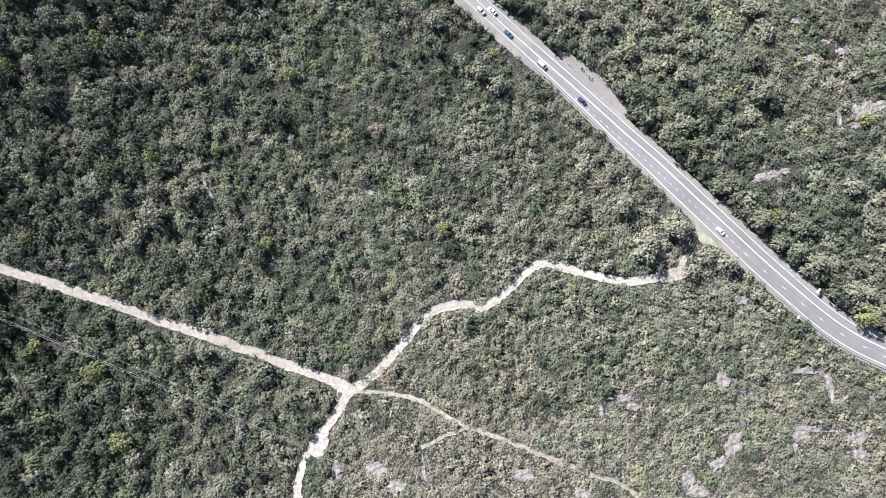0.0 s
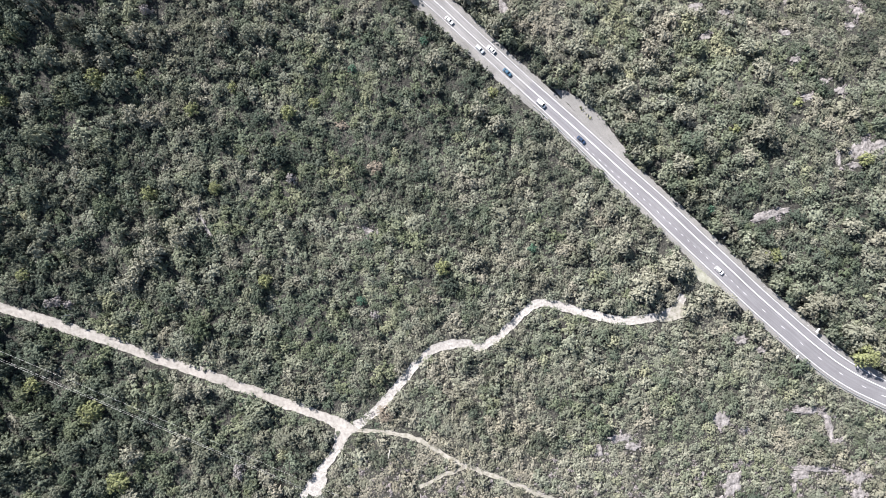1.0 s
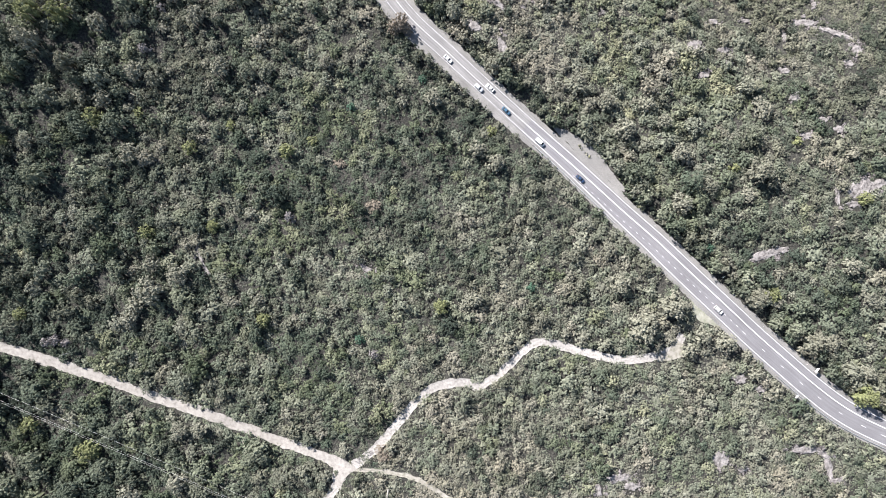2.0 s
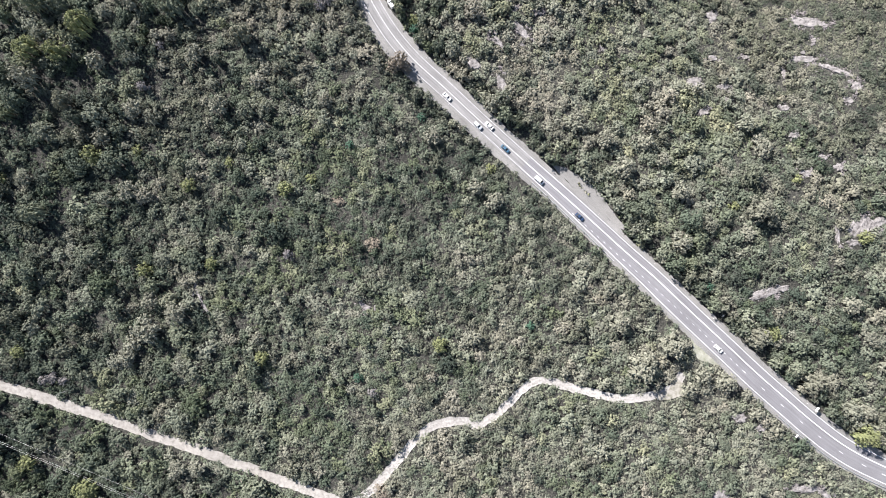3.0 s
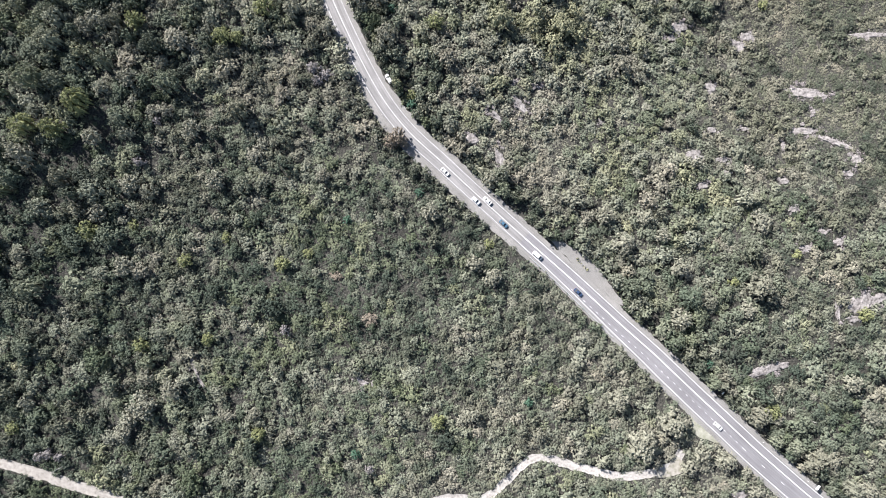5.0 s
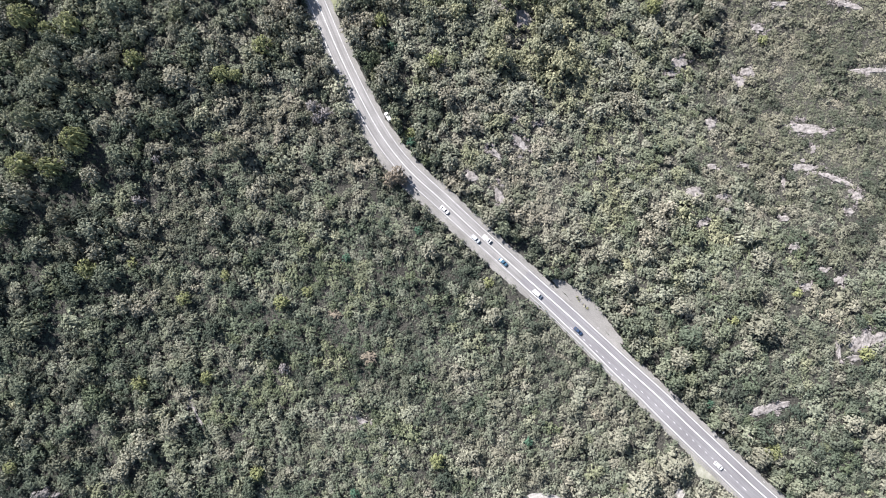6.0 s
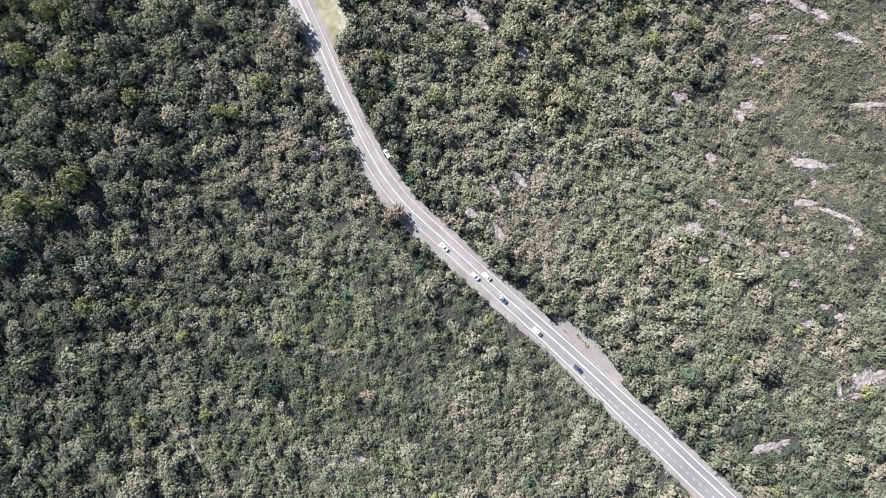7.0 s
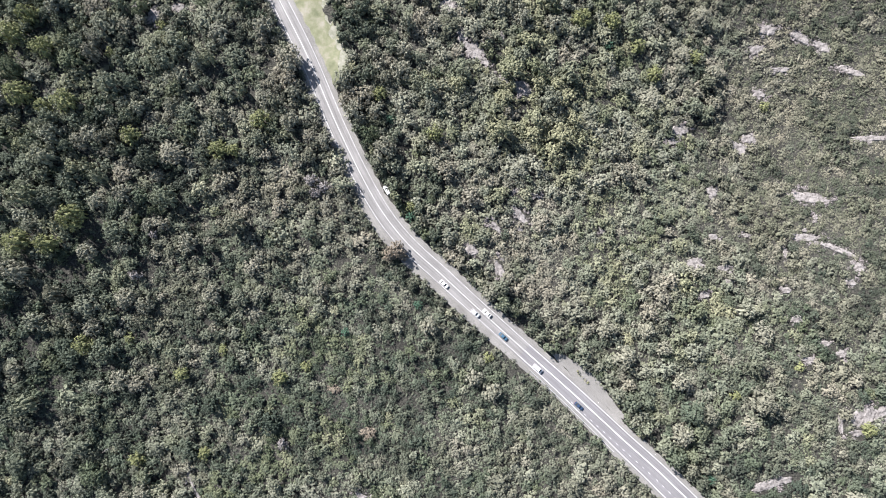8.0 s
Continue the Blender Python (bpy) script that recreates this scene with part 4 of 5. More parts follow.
# where the growth leans to brown (-) or green (+): (x, y, reach, lean)
LEANS = [(200, 190, 60, -0.4), (190, 260, 60, -0.38), (150, 170, 40, -0.05), (42, 155, 30, -0.12), (-60, 60, 45, 0.2), (-100, 150, 40, -0.1), (-180, 160, 40, 0.12), (-190, -60, 45, 0.25), (20, -30, 40, -0.08), (0, -105, 40, -0.2), (100, 240, 45, 0.34), (45, 210, 35, 0.36), (110, 120, 40, 0.26), (90, 160, 35, 0.2), (120, -70, 40, 0.08), (-180, 225, 45, 0.2)]


def patch_of(x, y):
    """The nearest seed to each place, and how far it is."""
    near, far = np.zeros(len(x), int), np.zeros(len(x))
    for i in range(0, len(x), 8000):
        q = slice(i, i + 8000)
        d = (x[q, None] - seeds[:, 0]) ** 2 + (y[q, None] - seeds[:, 1]) ** 2
        near[q] = d.argmin(1)
        far[q] = np.sqrt(d.min(1))
    return near, far


def tilt_hue(x, y, own):
    """Brown-grey (0) to yellow-green (1): drifts over the land, and differs from plant to plant."""
    lean = sum(k * math.exp(-((x - a) ** 2 + (y - b) ** 2) / (2 * s * s)) for a, b, s, k in LEANS)
    return min(max(0.52 + lean + 0.3 * wobble(x, y, 34.0, 6.0) + 0.34 * wobble(x, y, 14.0, 17.0) + own, 0.0), 1.0)


# hollows where the canopy breaks and only shaded ground shows: (x, y, half width, half depth)
HOLLOWS_WEST_SOUTH = [(-112.9, -103.1, 2.7, 4.0), (-177.0, -94.5, 3.2, 3.5), (-124.3, -83.2, 4.0, 3.2), (-76.9, -79.2, 2.1, 2.1), (-93.3, -73.9, 2.1, 2.1), (-105.9, -57.7, 4.0, 2.9), (-208.3, -46.4, 2.7, 3.7), (-187.5, -38.5, 1.9, 4.3), (-183.9, -26.3, 2.4, 2.4), (-173.2, -25.0, 4.0, 2.4), (-208.0, -13.9, 3.2, 3.2), (-169.5, -4.5, 3.2, 2.4), (-128.5, 14.7, 3.2, 2.7), (-156.0, 18.9, 1.9, 2.7), (-96.6, 27.0, 2.7, 3.5), (-164.1, 28.5, 4.3, 3.5), (-147.7, 39.5, 3.2, 2.1)]
HOLLOWS_WEST_LOWER = [(-129.8, 43.6, 2.7, 1.9), (-95.2, 57.1, 4.3, 2.4), (-183.4, 71.9, 5.3, 3.7), (-79.8, 85.5, 3.2, 2.9), (-180.2, 86.7, 3.7, 8.0), (-156.0, 96.4, 4.0, 2.7), (-191.1, 106.4, 4.3, 4.0), (-138.0, 111.2, 2.9, 1.9), (-109.5, 118.0, 2.1, 2.1), (-198.8, 118.8, 5.9, 4.8), (-194.2, 120.7, 2.9, 6.9), (-179.4, 124.0, 2.7, 5.3), (-187.9, 132.0, 3.7, 2.4), (-173.4, 141.1, 9.6, 3.2), (-187.3, 142.4, 3.2, 2.7), (-135.0, 142.5, 2.7, 4.8), (-152.7, 147.7, 3.7, 2.4)]
HOLLOWS_WEST_UPPER = [(-158.6, 156.8, 6.9, 5.3), (-156.9, 165.9, 3.2, 2.4), (-112.2, 167.5, 2.7, 3.5), (-153.6, 182.7, 5.3, 2.7), (-160.7, 194.1, 3.2, 2.7), (-130.5, 199.7, 2.4, 1.6), (-96.2, 205.5, 2.7, 1.9), (-186.7, 206.6, 2.4, 5.3), (-88.4, 218.8, 4.0, 2.7), (-177.7, 223.9, 3.7, 2.4), (-170.2, 232.5, 2.4, 2.4), (-105.2, 232.9, 2.7, 1.9), (-151.5, 234.2, 4.3, 2.4), (-98.8, 234.4, 4.8, 2.4), (-79.6, 240.2, 4.3, 3.2), (-195.9, 244.0, 2.7, 2.1), (-179.5, 249.4, 4.3, 2.7)]
HOLLOWS_MIDDLE_SOUTH = [(-10.2, -85.3, 2.1, 1.1), (-57.8, -81.8, 2.7, 1.6), (-33.2, -81.6, 2.4, 1.9), (16.7, -63.7, 1.9, 1.9), (-11.0, -63.1, 1.9, 1.9), (-18.3, -60.0, 2.1, 2.4), (32.8, -50.2, 1.9, 1.9), (4.7, -49.1, 1.6, 1.6), (-33.3, 58.0, 2.7, 1.1), (53.3, 68.2, 2.7, 1.6), (-45.5, 77.0, 2.4, 3.7), (-12.8, 82.1, 3.7, 2.1), (6.1, 88.7, 1.6, 2.1), (-53.7, 90.6, 2.9, 1.6), (37.2, 94.0, 3.5, 2.7), (-27.7, 105.1, 1.9, 2.7)]
HOLLOWS_MIDDLE_LOWER = [(23.7, 105.3, 2.7, 2.7), (4.8, 106.2, 2.7, 2.4), (-18.2, 106.3, 5.3, 2.1), (39.5, 116.9, 4.3, 2.7), (-45.3, 146.5, 3.2, 1.9), (-32.0, 146.5, 2.7, 1.9), (-14.8, 175.6, 2.4, 2.4), (-13.5, 198.1, 3.2, 4.3), (41.5, 218.2, 2.7, 3.2), (28.0, 239.6, 1.9, 3.2), (29.4, 248.0, 2.7, 3.2), (-12.4, 249.4, 4.3, 2.7), (-19.1, 261.7, 3.2, 6.4)]
HOLLOWS_EAST_SOUTH = [(179.5, -10.5, 3.0, 2.3), (125.3, -10.0, 4.3, 2.1), (139.9, -6.0, 2.4, 2.4), (155.7, 14.8, 2.7, 2.1), (115.8, 21.3, 2.7, 1.6), (105.2, 26.2, 2.7, 3.5), (134.5, 32, 1.6, 1.3), (166.3, 47.9, 3.2, 1.3), (186.2, 52.7, 1.9, 1.9), (102.9, 66.6, 2.7, 2.1), (170.5, 89.6, 2.7, 3.2), (146.5, 91.1, 1.9, 1.9), (95.5, 100.9, 2.7, 2.1), (112.2, 117.2, 2.1, 2.1)]
HOLLOWS_EAST_LOWER = [(77.0, 118.6, 2.1, 2.1), (162.5, 131.8, 2.4, 1.6), (95.1, 160.3, 2.4, 1.6), (129.5, 162.0, 2.9, 2.1), (113.8, 163.8, 3.7, 1.6), (133.6, 212.6, 2.7, 4.3), (147.7, 223.3, 3.2, 5.3), (80.0, 224.4, 2.1, 2.1), (151.2, 242.4, 2.4, 3.2), (101.2, 244.2, 2.4, 4.0), (117.9, 246.8, 2.1, 2.7), (71.6, 253.4, 3.2, 3.2), (126.8, 268.5, 2.7, 4.0), (155.2, 269.6, 2.7, 3.5)]
HOLLOWS = np.array(HOLLOWS_WEST_SOUTH + HOLLOWS_WEST_LOWER + HOLLOWS_WEST_UPPER + HOLLOWS_MIDDLE_SOUTH + HOLLOWS_MIDDLE_LOWER + HOLLOWS_EAST_SOUTH + HOLLOWS_EAST_LOWER)


def sow(count, scale, close, low=False, under=1.0):
    """Scatters plants over the land, clear of road, tracks, open patches and rock; under: the lower growth between the
    crowns, its tint darkened as painted shade.
    """
    x, y = rng.uniform(X0, X1, count), rng.uniform(Y0, Y1, count)
    best, across, far = near_road(x, y)
    mix = zone(x, y)
    seed, seed_far = patch_of(x, y)
    r = np.clip(mix[:, 0] * scale * seed_size[seed] * np.exp(rng.normal(size=count) * 0.24), 0.7, 6.0)
    # taller trees stand along the north-east side of the highway
    r = np.where((across > 0) & (across < 17), np.clip(r * 1.15, 0.9, 5.0), r)
    good = (across - 3.5 > 2.5 + 0.7 * r) | (-across - WEST[best] > APRON[best] - 1.0 + np.where(y > 165, 0.3, 0.75) * r)
    good &= near_track(x, y) > np.where(r > 1.6, 0.6 * r, np.where(r > 1.2, 0.35 * r, -0.1 - 0.4 * np.array([wobble(a, b, 6.0, 21.0) for a, b in zip(x, y)])))
    for outline in OPEN:
        good &= ~inside(outline, x, y, 0.6 * r)
    stony = np.zeros(count, bool)
    for a, b, ra, rb, turn in ROCKS:
        dx, dy, c, s = x - a, y - b, math.cos(radians(turn)), math.sin(radians(turn))
        room = 0.3 + 0.55 * np.maximum(r - 0.8, 0)
        ra, rb = 1.15 * ra + room, 1.15 * rb + room
        on = ((dx * c + dy * s) / ra) ** 2 + ((dy * c - dx * s) / rb) ** 2
        good &= (on > 1.1) | ((on > 0.7) & (r < 0.85))
        stony |= on < 3.2
    good &= seed_far > seed_gap[seed]
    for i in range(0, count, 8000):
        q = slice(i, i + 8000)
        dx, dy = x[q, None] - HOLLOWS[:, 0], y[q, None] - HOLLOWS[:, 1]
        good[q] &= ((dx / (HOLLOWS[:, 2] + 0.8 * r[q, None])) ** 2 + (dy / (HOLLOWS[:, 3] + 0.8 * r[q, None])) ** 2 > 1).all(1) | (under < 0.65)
    if low:
        good &= mix[:, 3] > 0.27
    u, odd, spice, spice2 = rng.random(count), rng.random(count), rng.normal(size=count), rng.normal(size=count)
    for i in np.where(good)[0].tolist():
        if not bush.fits(x[i], y[i], r[i], close):
            continue
        kind = "heath" if r[i] < 1.15 or u[i] > mix[i, 1] + mix[i, 2] else "gum" if u[i] < mix[i, 1] or 0 < across[i] < 17 else "round"
        drift = 0.12 * wobble(x[i], y[i], 45.0, 2.0) + 0.12 * wobble(x[i], y[i], 20.0, 9.0) + seed_tint[seed[i]]
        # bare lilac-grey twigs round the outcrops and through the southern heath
        # undergrowth tint is lowered, less in heath, to put gap shade into its colour
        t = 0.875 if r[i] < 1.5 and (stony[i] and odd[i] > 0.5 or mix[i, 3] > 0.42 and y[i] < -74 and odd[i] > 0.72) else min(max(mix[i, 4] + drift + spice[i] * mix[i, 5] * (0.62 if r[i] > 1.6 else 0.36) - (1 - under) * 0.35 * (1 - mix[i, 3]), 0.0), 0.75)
        bush.add(float(x[i]), float(y[i]), float(r[i]), kind, float(t), float((0.74 + 0.5 * mix[i, 1]) * seed_rise[seed[i]] * under), 0.35 if t == 0.875 else tilt_hue(float(x[i]), float(y[i]), float(seed_hue[seed[i]] + 0.1 * spice2[i])))


# trees that stand out from the rest by colour and size: (x, y, crown radius, look)
CROWNS_WEST_SOUTH = [(-192.7, -99.5, 4.0, "k"), (-126.2, -99.1, 4.8, "k"), (-168.2, -97.3, 4.5, "d"), (-146.3, -92.4, 4.3, "k"), (-168.7, -88.3, 5.1, "d"), (-151.9, -84.6, 5.3, "y"), (-96.1, -80.9, 3.7, "l"), (-147.1, -71.5, 4.8, "k"), (-174.8, -69.9, 5.3, "d"), (-202.2, -67.0, 4.8, "g"), (-124.6, -66.3, 4.8, "k"), (-188.3, -61.9, 4.5, "g"), (-192.5, -55.3, 4.8, "g"), (-166.4, -51.5, 5.3, "y"), (-123.8, -42.3, 4.3, "k"), (-114.8, -42.3, 3.7, "k"), (-194.4, -39.3, 3.7, "y"), (-180.0, -0.9, 2.1, "l"), (-188.7, -0.3, 2.4, "l"), (-184.8, 1.0, 2.7, "l"), (-84.5, 10.4, 3.2, "y"), (-148.7, 10.5, 4.3, "k"), (-200.6, 13.2, 3.2, "y")]
CROWNS_WEST_LOWER = [(-120.1, 14.5, 3.2, "g"), (-146.0, 17.3, 4.0, "k"), (-87.2, 19.9, 3.2, "k"), (-139.2, 24.1, 6.4, "k"), (-125.5, 32.2, 5.3, "k"), (-137.8, 37.6, 4.3, "k"), (-96.8, 49.7, 2.4, "g"), (-140.4, 52.5, 3.5, "y"), (-109.0, 55.1, 3.2, "y"), (-72.1, 59.7, 2.9, "l"), (-161.3, 76.6, 4.3, "g"), (-147.7, 90.0, 4.8, "k"), (-73.3, 91.1, 3.5, "y"), (-119.5, 92.8, 3.5, "y"), (-207.5, 95.8, 3.2, "y"), (-61.1, 96.3, 2.4, "y"), (-100.3, 103.3, 2.9, "y"), (-164.1, 106.9, 4.3, "y"), (-144.3, 109.8, 2.7, "y"), (-159.9, 114.7, 4.3, "k"), (-144.1, 128.1, 4.5, "k"), (-104.0, 130.7, 4.5, "k"), (-139.8, 139.3, 2.9, "l")]
CROWNS_WEST_UPPER = [(-191.3, 141.1, 5.1, "k"), (-160.7, 150.2, 4.3, "k"), (-176.7, 154.0, 4.8, "y"), (-115.0, 154.2, 4.5, "k"), (-190.4, 155.2, 5.6, "y"), (-131.4, 158.0, 1.9, "l"), (-164.9, 165.6, 5.9, "y"), (-143.2, 177.2, 4.3, "k"), (-152.9, 183.4, 3.7, "g"), (-178.8, 184.5, 3.5, "g"), (-128.0, 185.0, 3.2, "k"), (-100.1, 196.9, 4.3, "y"), (-93.7, 197.0, 3.2, "y"), (-138.7, 203.2, 4.3, "y"), (-80.9, 211.4, 4.5, "y"), (-177.4, 215.2, 3.7, "y"), (-166.8, 217.3, 5.3, "y"), (-187.8, 220.9, 5.9, "y"), (-149.0, 241.3, 2.4, "y"), (-176.9, 241.5, 4.8, "y"), (-190.9, 247.8, 5.3, "y"), (-126.7, 254.6, 2.4, "y"), (-183.8, 257.0, 4.3, "y")]
CROWNS_MIDDLE_SOUTH = [(-39.3, 259.2, 4.6, "d"), (-43.2, 250.0, 3.2, "d"), (-31.9, 253.9, 3.8, "d"), (-47.2, 261.2, 3.0, "d"), (-34.6, 264.7, 4.0, "d"), (-26.2, -52.7, 4.3, "r"), (-23.0, -50.0, 3.2, "k"), (-31.6, -5.8, 2.1, "l"), (-38.3, 0.9, 2.7, "v"), (0.7, 16.9, 3.7, "y"), (16.7, 20.8, 3.7, "k"), (43.6, 26.3, 2.2, "v"), (-31.5, 65.3, 3.5, "r"), (26.1, 84.8, 4.5, "k"), (-47.6, 85.5, 2.9, "r"), (18.1, 91.5, 4.0, "k"), (24.8, 100.8, 2.4, "y"), (62.5, 105.5, 2.8, "d"), (-42.5, 112.2, 2.0, "v"), (-3.2, 115.5, 4.0, "k"), (47.5, 117.5, 3.0, "d"), (-8, 125.4, 2.0, "v"), (38.5, 126, 2.8, "d")]
CROWNS_MIDDLE_LOWER = [(-21.6, 148.5, 3.2, "r"), (-15.4, 148.5, 2.4, "r"), (-18.5, 151.6, 3.7, "r"), (-0.2, 158.2, 3.2, "d"), (32.6, 158.3, 2.7, "d"), (-11.5, 166.8, 2.4, "v"), (-12.0, 171.2, 2.9, "y"), (-56.1, 177.7, 2.9, "l"), (-51.9, 180.3, 3.5, "l"), (-57.7, 183.4, 3.5, "l"), (-23.8, 197.4, 5.3, "k"), (-0.3, 205.4, 3.7, "y"), (-21.2, 212.6, 2.7, "v"), (-27.8, 215.8, 4.0, "k"), (-26.5, 223.7, 3.5, "y"), (-16.1, 234.5, 4.8, "k"), (-29.2, 243.7, 3.5, "k"), (-14.8, 244.5, 4.0, "k"), (56.6, 260.5, 4.3, "k")]
CROWNS_EAST_SOUTH = [(199.5, -24.6, 5.3, "y"), (148.9, -14.4, 3.2, "k"), (200.5, -13.9, 4.3, "k"), (144.8, -5.9, 2.9, "k"), (117.1, -3.3, 3.7, "k"), (134.2, 0.7, 4.5, "k"), (123.6, 3.3, 3.7, "k"), (94.7, 7.3, 7.2, "k"), (109.1, 17.9, 6.4, "k"), (156.3, 23.1, 3.5, "y"), (84.2, 28.6, 5.3, "k"), (193.0, 36.2, 4.0, "k"), (125.8, 38.8, 2.3, "d"), (127.2, 44.6, 2.4, "v"), (113.4, 65.7, 5.1, "k"), (200.1, 68.0, 3.2, "y"), (140.3, 83.1, 2.7, "y")]
CROWNS_EAST_LOWER = [(114.1, 90.0, 4.0, "k"), (171.5, 96.2, 1.9, "y"), (87.6, 100.9, 5.1, "k"), (106.6, 105.2, 3.5, "k"), (98.8, 113.5, 4.0, "k"), (79.8, 114.6, 4.5, "k"), (112.6, 165.7, 2.7, "d"), (151.1, 167.4, 2.9, "d"), (167.9, 225.4, 2.4, "y"), (108.8, 239.3, 4.0, "y"), (140.5, 240.9, 4.3, "k"), (130.6, 249.1, 3.5, "y"), (85.8, 252.4, 3.0, "v"), (99.9, 252.7, 3.7, "y"), (86.7, 264.2, 4.0, "y"), (70.8, 264.3, 4.8, "y"), (132.7, 268.7, 5.3, "k"), (114.8, 269.1, 4.5, "k")]
CROWNS = CROWNS_WEST_SOUTH + CROWNS_WEST_LOWER + CROWNS_WEST_UPPER + CROWNS_MIDDLE_SOUTH + CROWNS_MIDDLE_LOWER + CROWNS_EAST_SOUTH + CROWNS_EAST_LOWER
# tint, hue and words for each look: yellowish, khaki, green, dark, russet, lilac-grey, vivid
LOOKS = {"y": (0.94, 0.8, "yellow-olive"), "k": (0.66, 0.52, "khaki"), "g": (0.42, 0.85, "fresh green"), "d": (0.16, 0.62, "dark blue-green"), "r": (0.845, 0.3, "russet-brown"), "l": (0.875, 0.4, "bare lilac-grey"), "v": (1.0, 0.6, "vivid green")}
for x, y, r, look_of in CROWNS:
    t, hue, _ = LOOKS[look_of]
    bush.add(x, y, r, "gum" if r > 3.0 and look_of != "l" else "round", t, (1.5 if look_of == "l" else 0.5 if look_of == "r" else 1.05) + 0.35 * float(zone(np.array([x]), np.array([y]))[0, 1]), hue)
# low bushes on the track junction and dry tufts on the gravel pull-off: (x, y, radius, tint, height)
LOW_BUSHES = [(-38.8, -57.4, 1.3, 0.875, 1.6), (-36.0, -55.6, 1.4, 0.5, 1.8), (-33.6, -57.4, 1.5, 0.4, 2.0), (-32.6, -53.4, 1.2, 0.875, 1.6), (-34.4, -53.2, 1.2, 0.3, 1.8), (-36.6, -58.6, 1.2, 0.6, 1.6), (-38.0, -60.0, 1.0, 0.3, 1.6), (-30.6, -51.4, 0.9, 0.6, 1.4),
              (66.8, 93.2, 0.8, 0.93, 0.35), (68.3, 91.6, 0.9, 0.92, 0.35), (70.2, 90.2, 0.8, 0.8, 0.3), (71.5, 88.6, 0.7, 0.93, 0.3)]
for x, y, r, t, tall in LOW_BUSHES:
    bush.add(x, y, r, "heath", t, tall, 0.5)
sow(9000, 1.2, 0.78)
sow(30000, 0.85, 0.7)
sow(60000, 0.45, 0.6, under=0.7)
sow(24000, 0.42, 0.58, True)
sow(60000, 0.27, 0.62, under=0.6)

CLASSES = {"gum": (2.0, 2.8, 3.6, 4.6, 5.8), "round": (1.2, 1.7, 2.3, 3.1, 4.2), "heath": (0.7, 1.0, 1.4, 1.9, 2.6)}
VARIANTS = 4
forms = {}
for kind, sizes in CLASSES.items():
    for r in sizes:
        for k in range(VARIANTS):
            forms[kind, r, k] = crown(rng, r, kind)

# trees along the highway and the tracks stand as things of their own, the rest of the bush is one growth
edge_plants, rest = [], []
px = np.array([p[:2] for p in bush.plants])
_, p_across, p_far = near_road(px[:, 0], px[:, 1])
p_track = near_track(px[:, 0], px[:, 1])
order = np.argsort(np.minimum(p_far - 6, p_track + 6) - 2.0 * np.array([p[2] for p in bush.plants]))
lead = set(order[:300].tolist()) | set(range(len(CROWNS)))
p_z = ground_z(px[:, 0], px[:, 1])
lee = HOLLOWS[:, :2] + 0.9 * HOLLOWS[:, 2:3] * np.array([math.sin(SUN_TURN), math.cos(SUN_TURN)])
p_shades = (np.hypot(px[:, 0, None] - lee[:, 0], px[:, 1, None] - lee[:, 1]) < HOLLOWS[:, 2] * 0.5 + 3.5).any(1)


def form_of(kind, r):
    size = min(CLASSES[kind], key=lambda s: abs(math.log(s / r)))
    return kind, size, int(rng.integers(VARIANTS))


def leaf_mesh(name, tris, tint, hue, parent=None):
    n = len(tris)
    ob = soup(name, tris.reshape(-1, 3), np.arange(3 * n).reshape(n, 3), LEAVES, parent)
    for word, value in (("tint", tint), ("hue", hue)):
        ob.data.attributes.new(word, "FLOAT", "FACE").data.foreach_set("value", np.ascontiguousarray(value, np.float32))
    return ob


def trunk_mesh(bm, height, r):
    """A tapered trunk with three rising limbs."""
    fork = height * 0.5
    tube(bm, (0, 0, -0.5), (0.05 * r, 0, fork), 0.05 * r + 0.05, 0.035 * r + 0.03, 7)
    for k in range(3):
        t = k * 2.1 + 0.4
        tube(bm, (0.05 * r, 0, fork * 0.95), (0.5 * r * math.cos(t), 0.5 * r * math.sin(t), height * 0.85), 0.03 * r + 0.02, 0.02, 5)


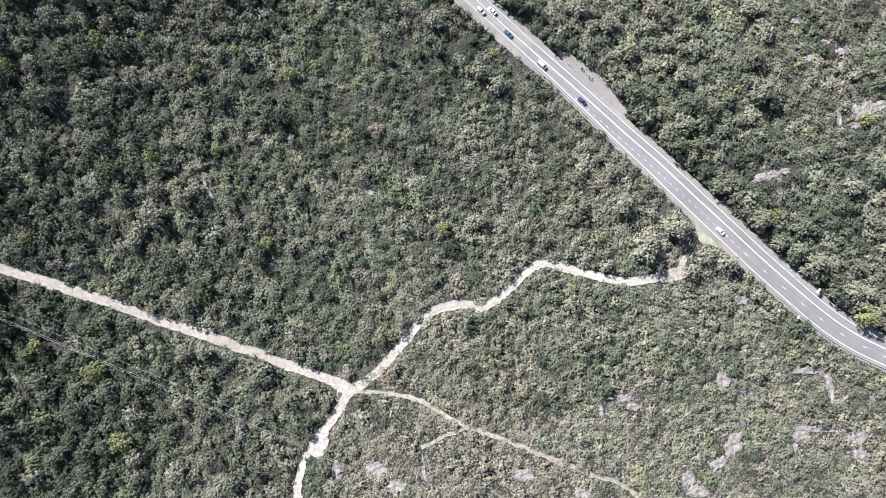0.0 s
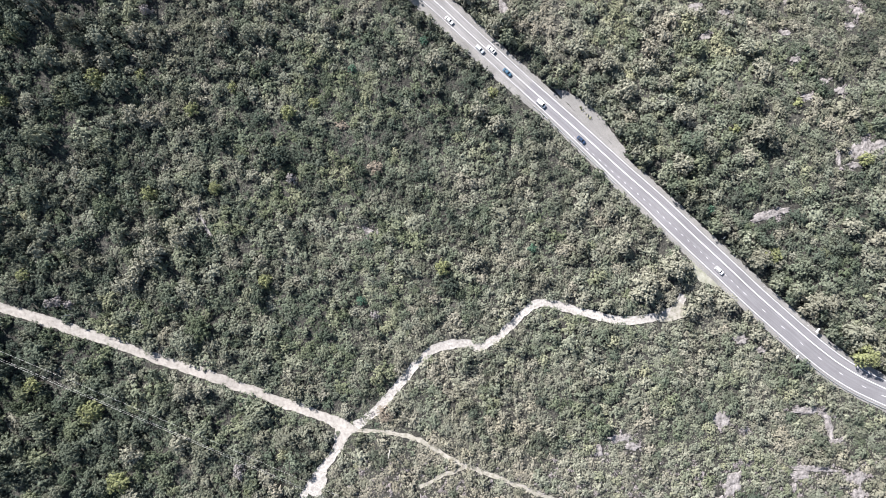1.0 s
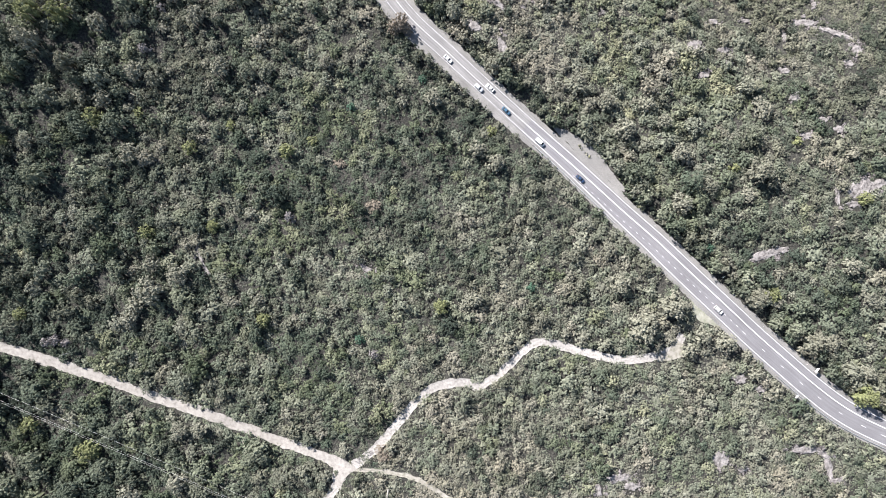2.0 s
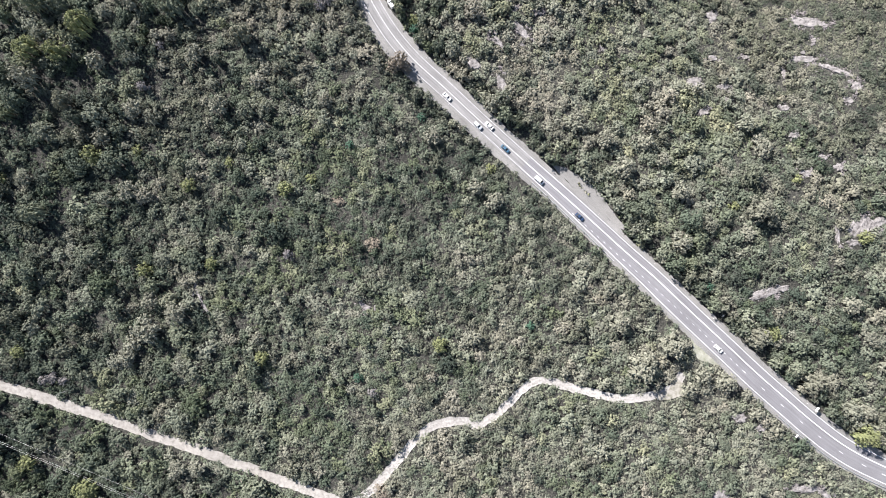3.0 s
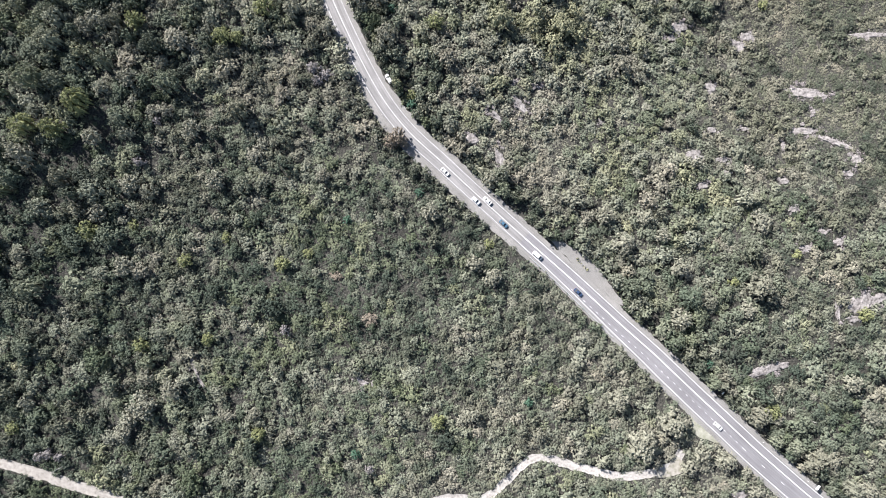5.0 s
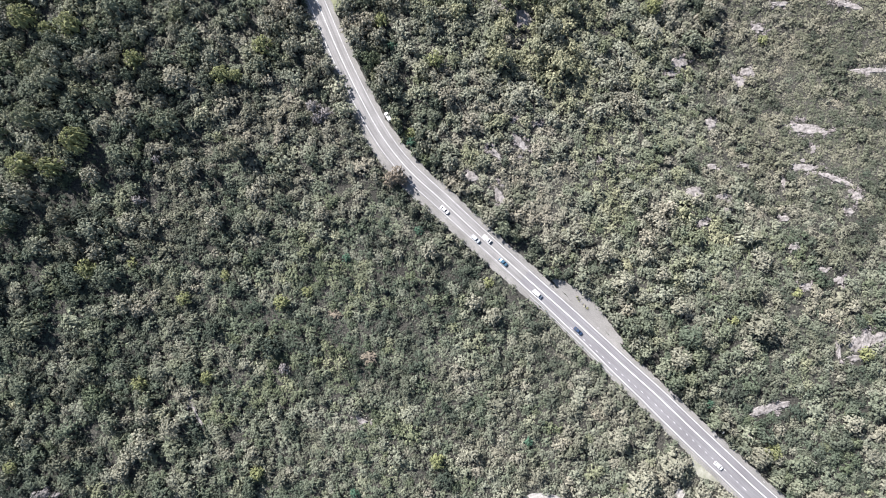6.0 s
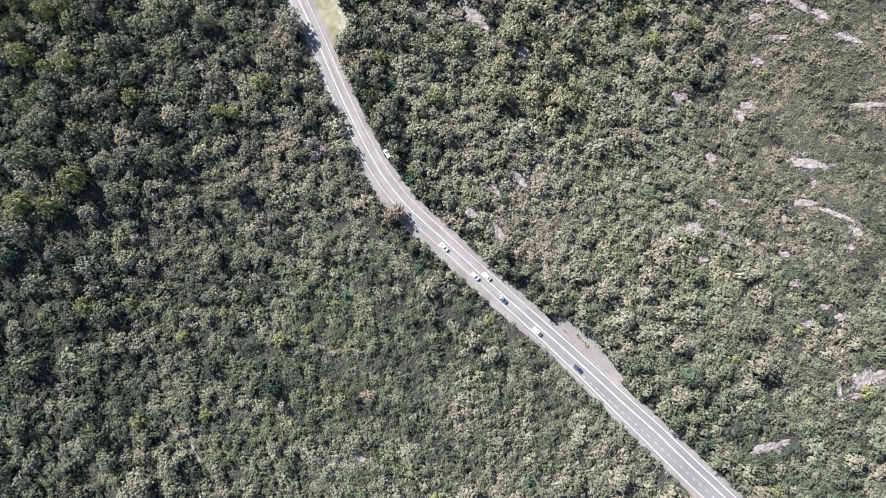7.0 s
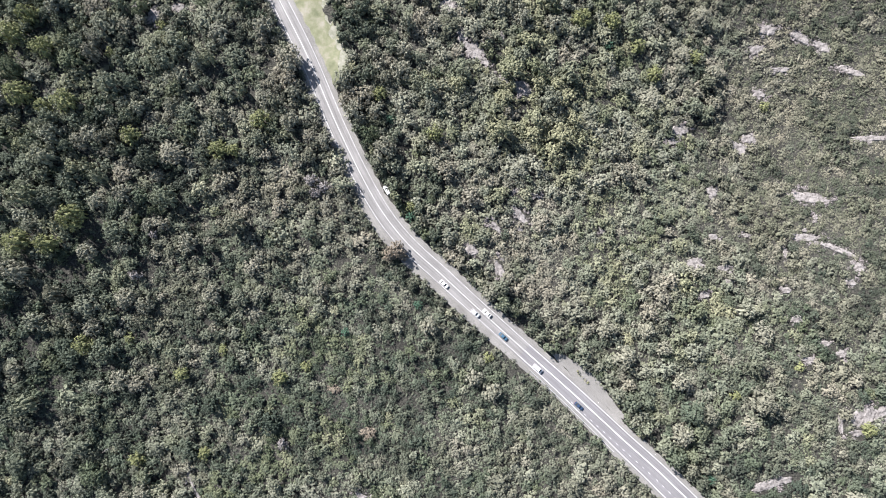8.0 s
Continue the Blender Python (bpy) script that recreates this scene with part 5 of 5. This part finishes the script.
crown_data, trunk_data = {}, {}
WORDS = {"gum": ("gum_tree", "tree", "olive-green gum tree with loose clumped crown"), "round": ("bushy_tree", "tree", "dense rounded grey-green bushy tree"), "heath": ("shrub", "shrub", "low grey-green heath shrub on sandy soil")}
groups = {}
for i, (x, y, r, kind, t, rise, hue) in enumerate(bush.plants):
    key = form_of(kind, r)
    turn, k = rng.random() * 6.283, r / key[1]
    tall = 1.15 if -18 < p_across[i] < 0 and y > 165 else 1.3 if 0 < p_across[i] < 16 or (-15 < p_across[i] < 0 and y > 110) else rise
    # what grows at a track's edge stays low, and trees on the sunny side of a hollow stand tall
    tall *= min(max(0.5 + 0.11 * p_track[i], 0.45), 1.0) * (1.3 if p_shades[i] else 1.0)
    if i not in lead:
        groups.setdefault(key, []).append((x, y, p_z[i] - 0.25, turn, k, t, k * tall * rng.uniform(0.86, 1.16), hue))
        continue
    tris, height = forms[key]
    shade = (t if i < len(CROWNS) else round(t * 8) / 8, round(hue * 4) / 4)
    name, category, words = WORDS[kind]
    ob = new(name)
    ob.matrix_world = Matrix.Translation((x, y, p_z[i] - 0.2)) @ Matrix.Rotation(turn, 4, "Z") @ Matrix.Diagonal((k, k, k * tall, 1))
    tone = "dark " if shade[0] < 0.2 else "vivid " if shade[0] > 0.98 else "brownish " if shade[0] > 0.72 or shade[1] < 0.2 else "yellowish " if shade[1] > 0.8 else ""
    where = "beside the highway" if p_far[i] - 6 < p_track[i] + 6 else "beside the sandy track"
    if i < len(CROWNS):
        tone, where = LOOKS[CROWNS[i][3]][2] + " ", "rising above the bush"
        words = "broad-crowned gum tree" if kind == "gum" else "rounded dense tree"
    tagged(ob, f"{tone}{words.replace(' on sandy soil', '')} {where}", category, "tall trees in the bush" if i < len(CROWNS) else "plants along the " + ("highway" if "highway" in where else "tracks"))
    if (key, shade) not in crown_data:
        first = leaf_mesh("crown", tris, np.full(len(tris), shade[0]), np.full(len(tris), shade[1]))
        crown_data[key, shade] = first.data
        bpy.data.objects.remove(first)
    c = new("crown", crown_data[key, shade])
    c.parent = ob
    if key not in trunk_data:
        bm = bmesh.new()
        trunk_mesh(bm, height, key[1])
        me = bpy.data.meshes.new("trunk")
        bm.to_mesh(me)
        bm.free()
        me.materials.append(BARK)
        trunk_data[key] = me
    c = new("trunk", trunk_data[key])
    c.parent = ob

for kind, name, words in (("gum", "gum_woodland", "olive gum tree woodland with clumped crowns and dark gaps"), ("round", "scrub_woodland", "dense grey-green rounded scrub covering the slopes"), ("heath", "heath_scrub", "low grey-green heath scrub on sandy soil")):
    tri_list, tint_list, hue_list, stems = [], [], [], []
    for key, plants in groups.items():
        if key[0] != kind:
            continue
        tris, height = forms[key]
        a = np.array(plants)
        co, si = np.cos(a[:, 3]) * a[:, 4], np.sin(a[:, 3]) * a[:, 4]
        f = tris.reshape(1, -1, 3)
        v = np.stack([f[..., 0] * co[:, None] - f[..., 1] * si[:, None] + a[:, 0, None], f[..., 0] * si[:, None] + f[..., 1] * co[:, None] + a[:, 1, None], f[..., 2] * a[:, 6, None] + a[:, 2, None]], -1)
        tri_list.append(v.reshape(-1, 3, 3).astype(np.float32))
        tint_list.append(np.repeat(a[:, 5], len(tris)))
        hue_list.append(np.repeat(a[:, 7], len(tris)))
        if kind != "heath":
            stems += [(q[0], q[1], q[2], height * q[6] * 0.8, 0.06 * key[1] * q[4]) for q in a]
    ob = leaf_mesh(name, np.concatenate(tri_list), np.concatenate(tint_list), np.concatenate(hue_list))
    tagged(ob, words, "woodland", kind="stuff")
    if stems:
        s = np.array(stems)
        ring = np.array([(math.cos(t), math.sin(t)) for t in (0, 2.09, 4.19)])
        low = np.stack([s[:, 0, None] + ring[:, 0] * s[:, 4, None], s[:, 1, None] + ring[:, 1] * s[:, 4, None], np.repeat(s[:, 2, None] - 0.3, 3, 1)], -1)
        top = np.stack([s[:, 0, None] + ring[:, 0] * s[:, 4, None] * 0.4, s[:, 1, None] + ring[:, 1] * s[:, 4, None] * 0.4, np.repeat((s[:, 2] + s[:, 3])[:, None], 3, 1)], -1)
        v = np.concatenate([low, top], 1).reshape(-1, 3)
        base = np.arange(len(s))[:, None] * 6
        q = np.concatenate([base + np.array([[a, b, b + 3, a + 3]]) for a, b in ((0, 1), (1, 2), (2, 0))], 0)
        tagged(soup(name + "_trunks", v, q, BARK), "slender grey bark trunks under the canopy", "trunks", kind="stuff")
# the same bush going on beyond, as far as the slopes that can be seen from outside
OUT = (-330, 345, -220, 395)
ox, oy = rng.uniform(OUT[0], OUT[1], 15000), rng.uniform(OUT[2], OUT[3], 15000)
_, o_across, o_far = near_road(ox, oy)
far_off = ((ox < X0 - 1) | (ox > X1 + 1) | (oy < Y0 - 1) | (oy > Y1 + 1)) & (o_far > 14) & (near_track(ox, oy) > 3)
outer = Bush()
for x, y in zip(ox[far_off].tolist(), oy[far_off].tolist()):
    r = float(rng.uniform(3.4, 5.2))
    if outer.fits(x, y, r, 0.56):
        outer.add(x, y, r)
outer_forms = []
for k in range(6):
    lobes = []
    for m in range(5):
        t, q = m * 2.39996 + k, math.sqrt((m + 0.4) / 5) * 0.8
        lobes.append(clump(rng, np.array([q * math.cos(t), q * math.sin(t), 1.05 - 0.5 * q * q + rng.normal() * 0.08]), 0.5, 0.8))
    outer_forms.append(np.concatenate(lobes))
op = np.array(outer.plants)
oz = ground_z(op[:, 0], op[:, 1])
which = rng.integers(6, size=len(op))
tri_list, tint_list = [], []
for k in range(6):
    a, z = op[which == k], oz[which == k]
    tri_list.append((outer_forms[k][None] * a[:, 2, None, None, None] + np.c_[a[:, :2], z][:, None, None, :]).reshape(-1, 3, 3))
    tint_list.append(np.repeat(np.clip(0.38 + 0.1 * rng.normal(size=len(a)), 0.05, 0.75), len(outer_forms[k])))
far_tint = np.concatenate(tint_list)
tagged(leaf_mesh("outer_woodland", np.concatenate(tri_list), far_tint, np.full(len(far_tint), 0.5)), "grey-green bush covering the slopes further out", "woodland", kind="stuff")
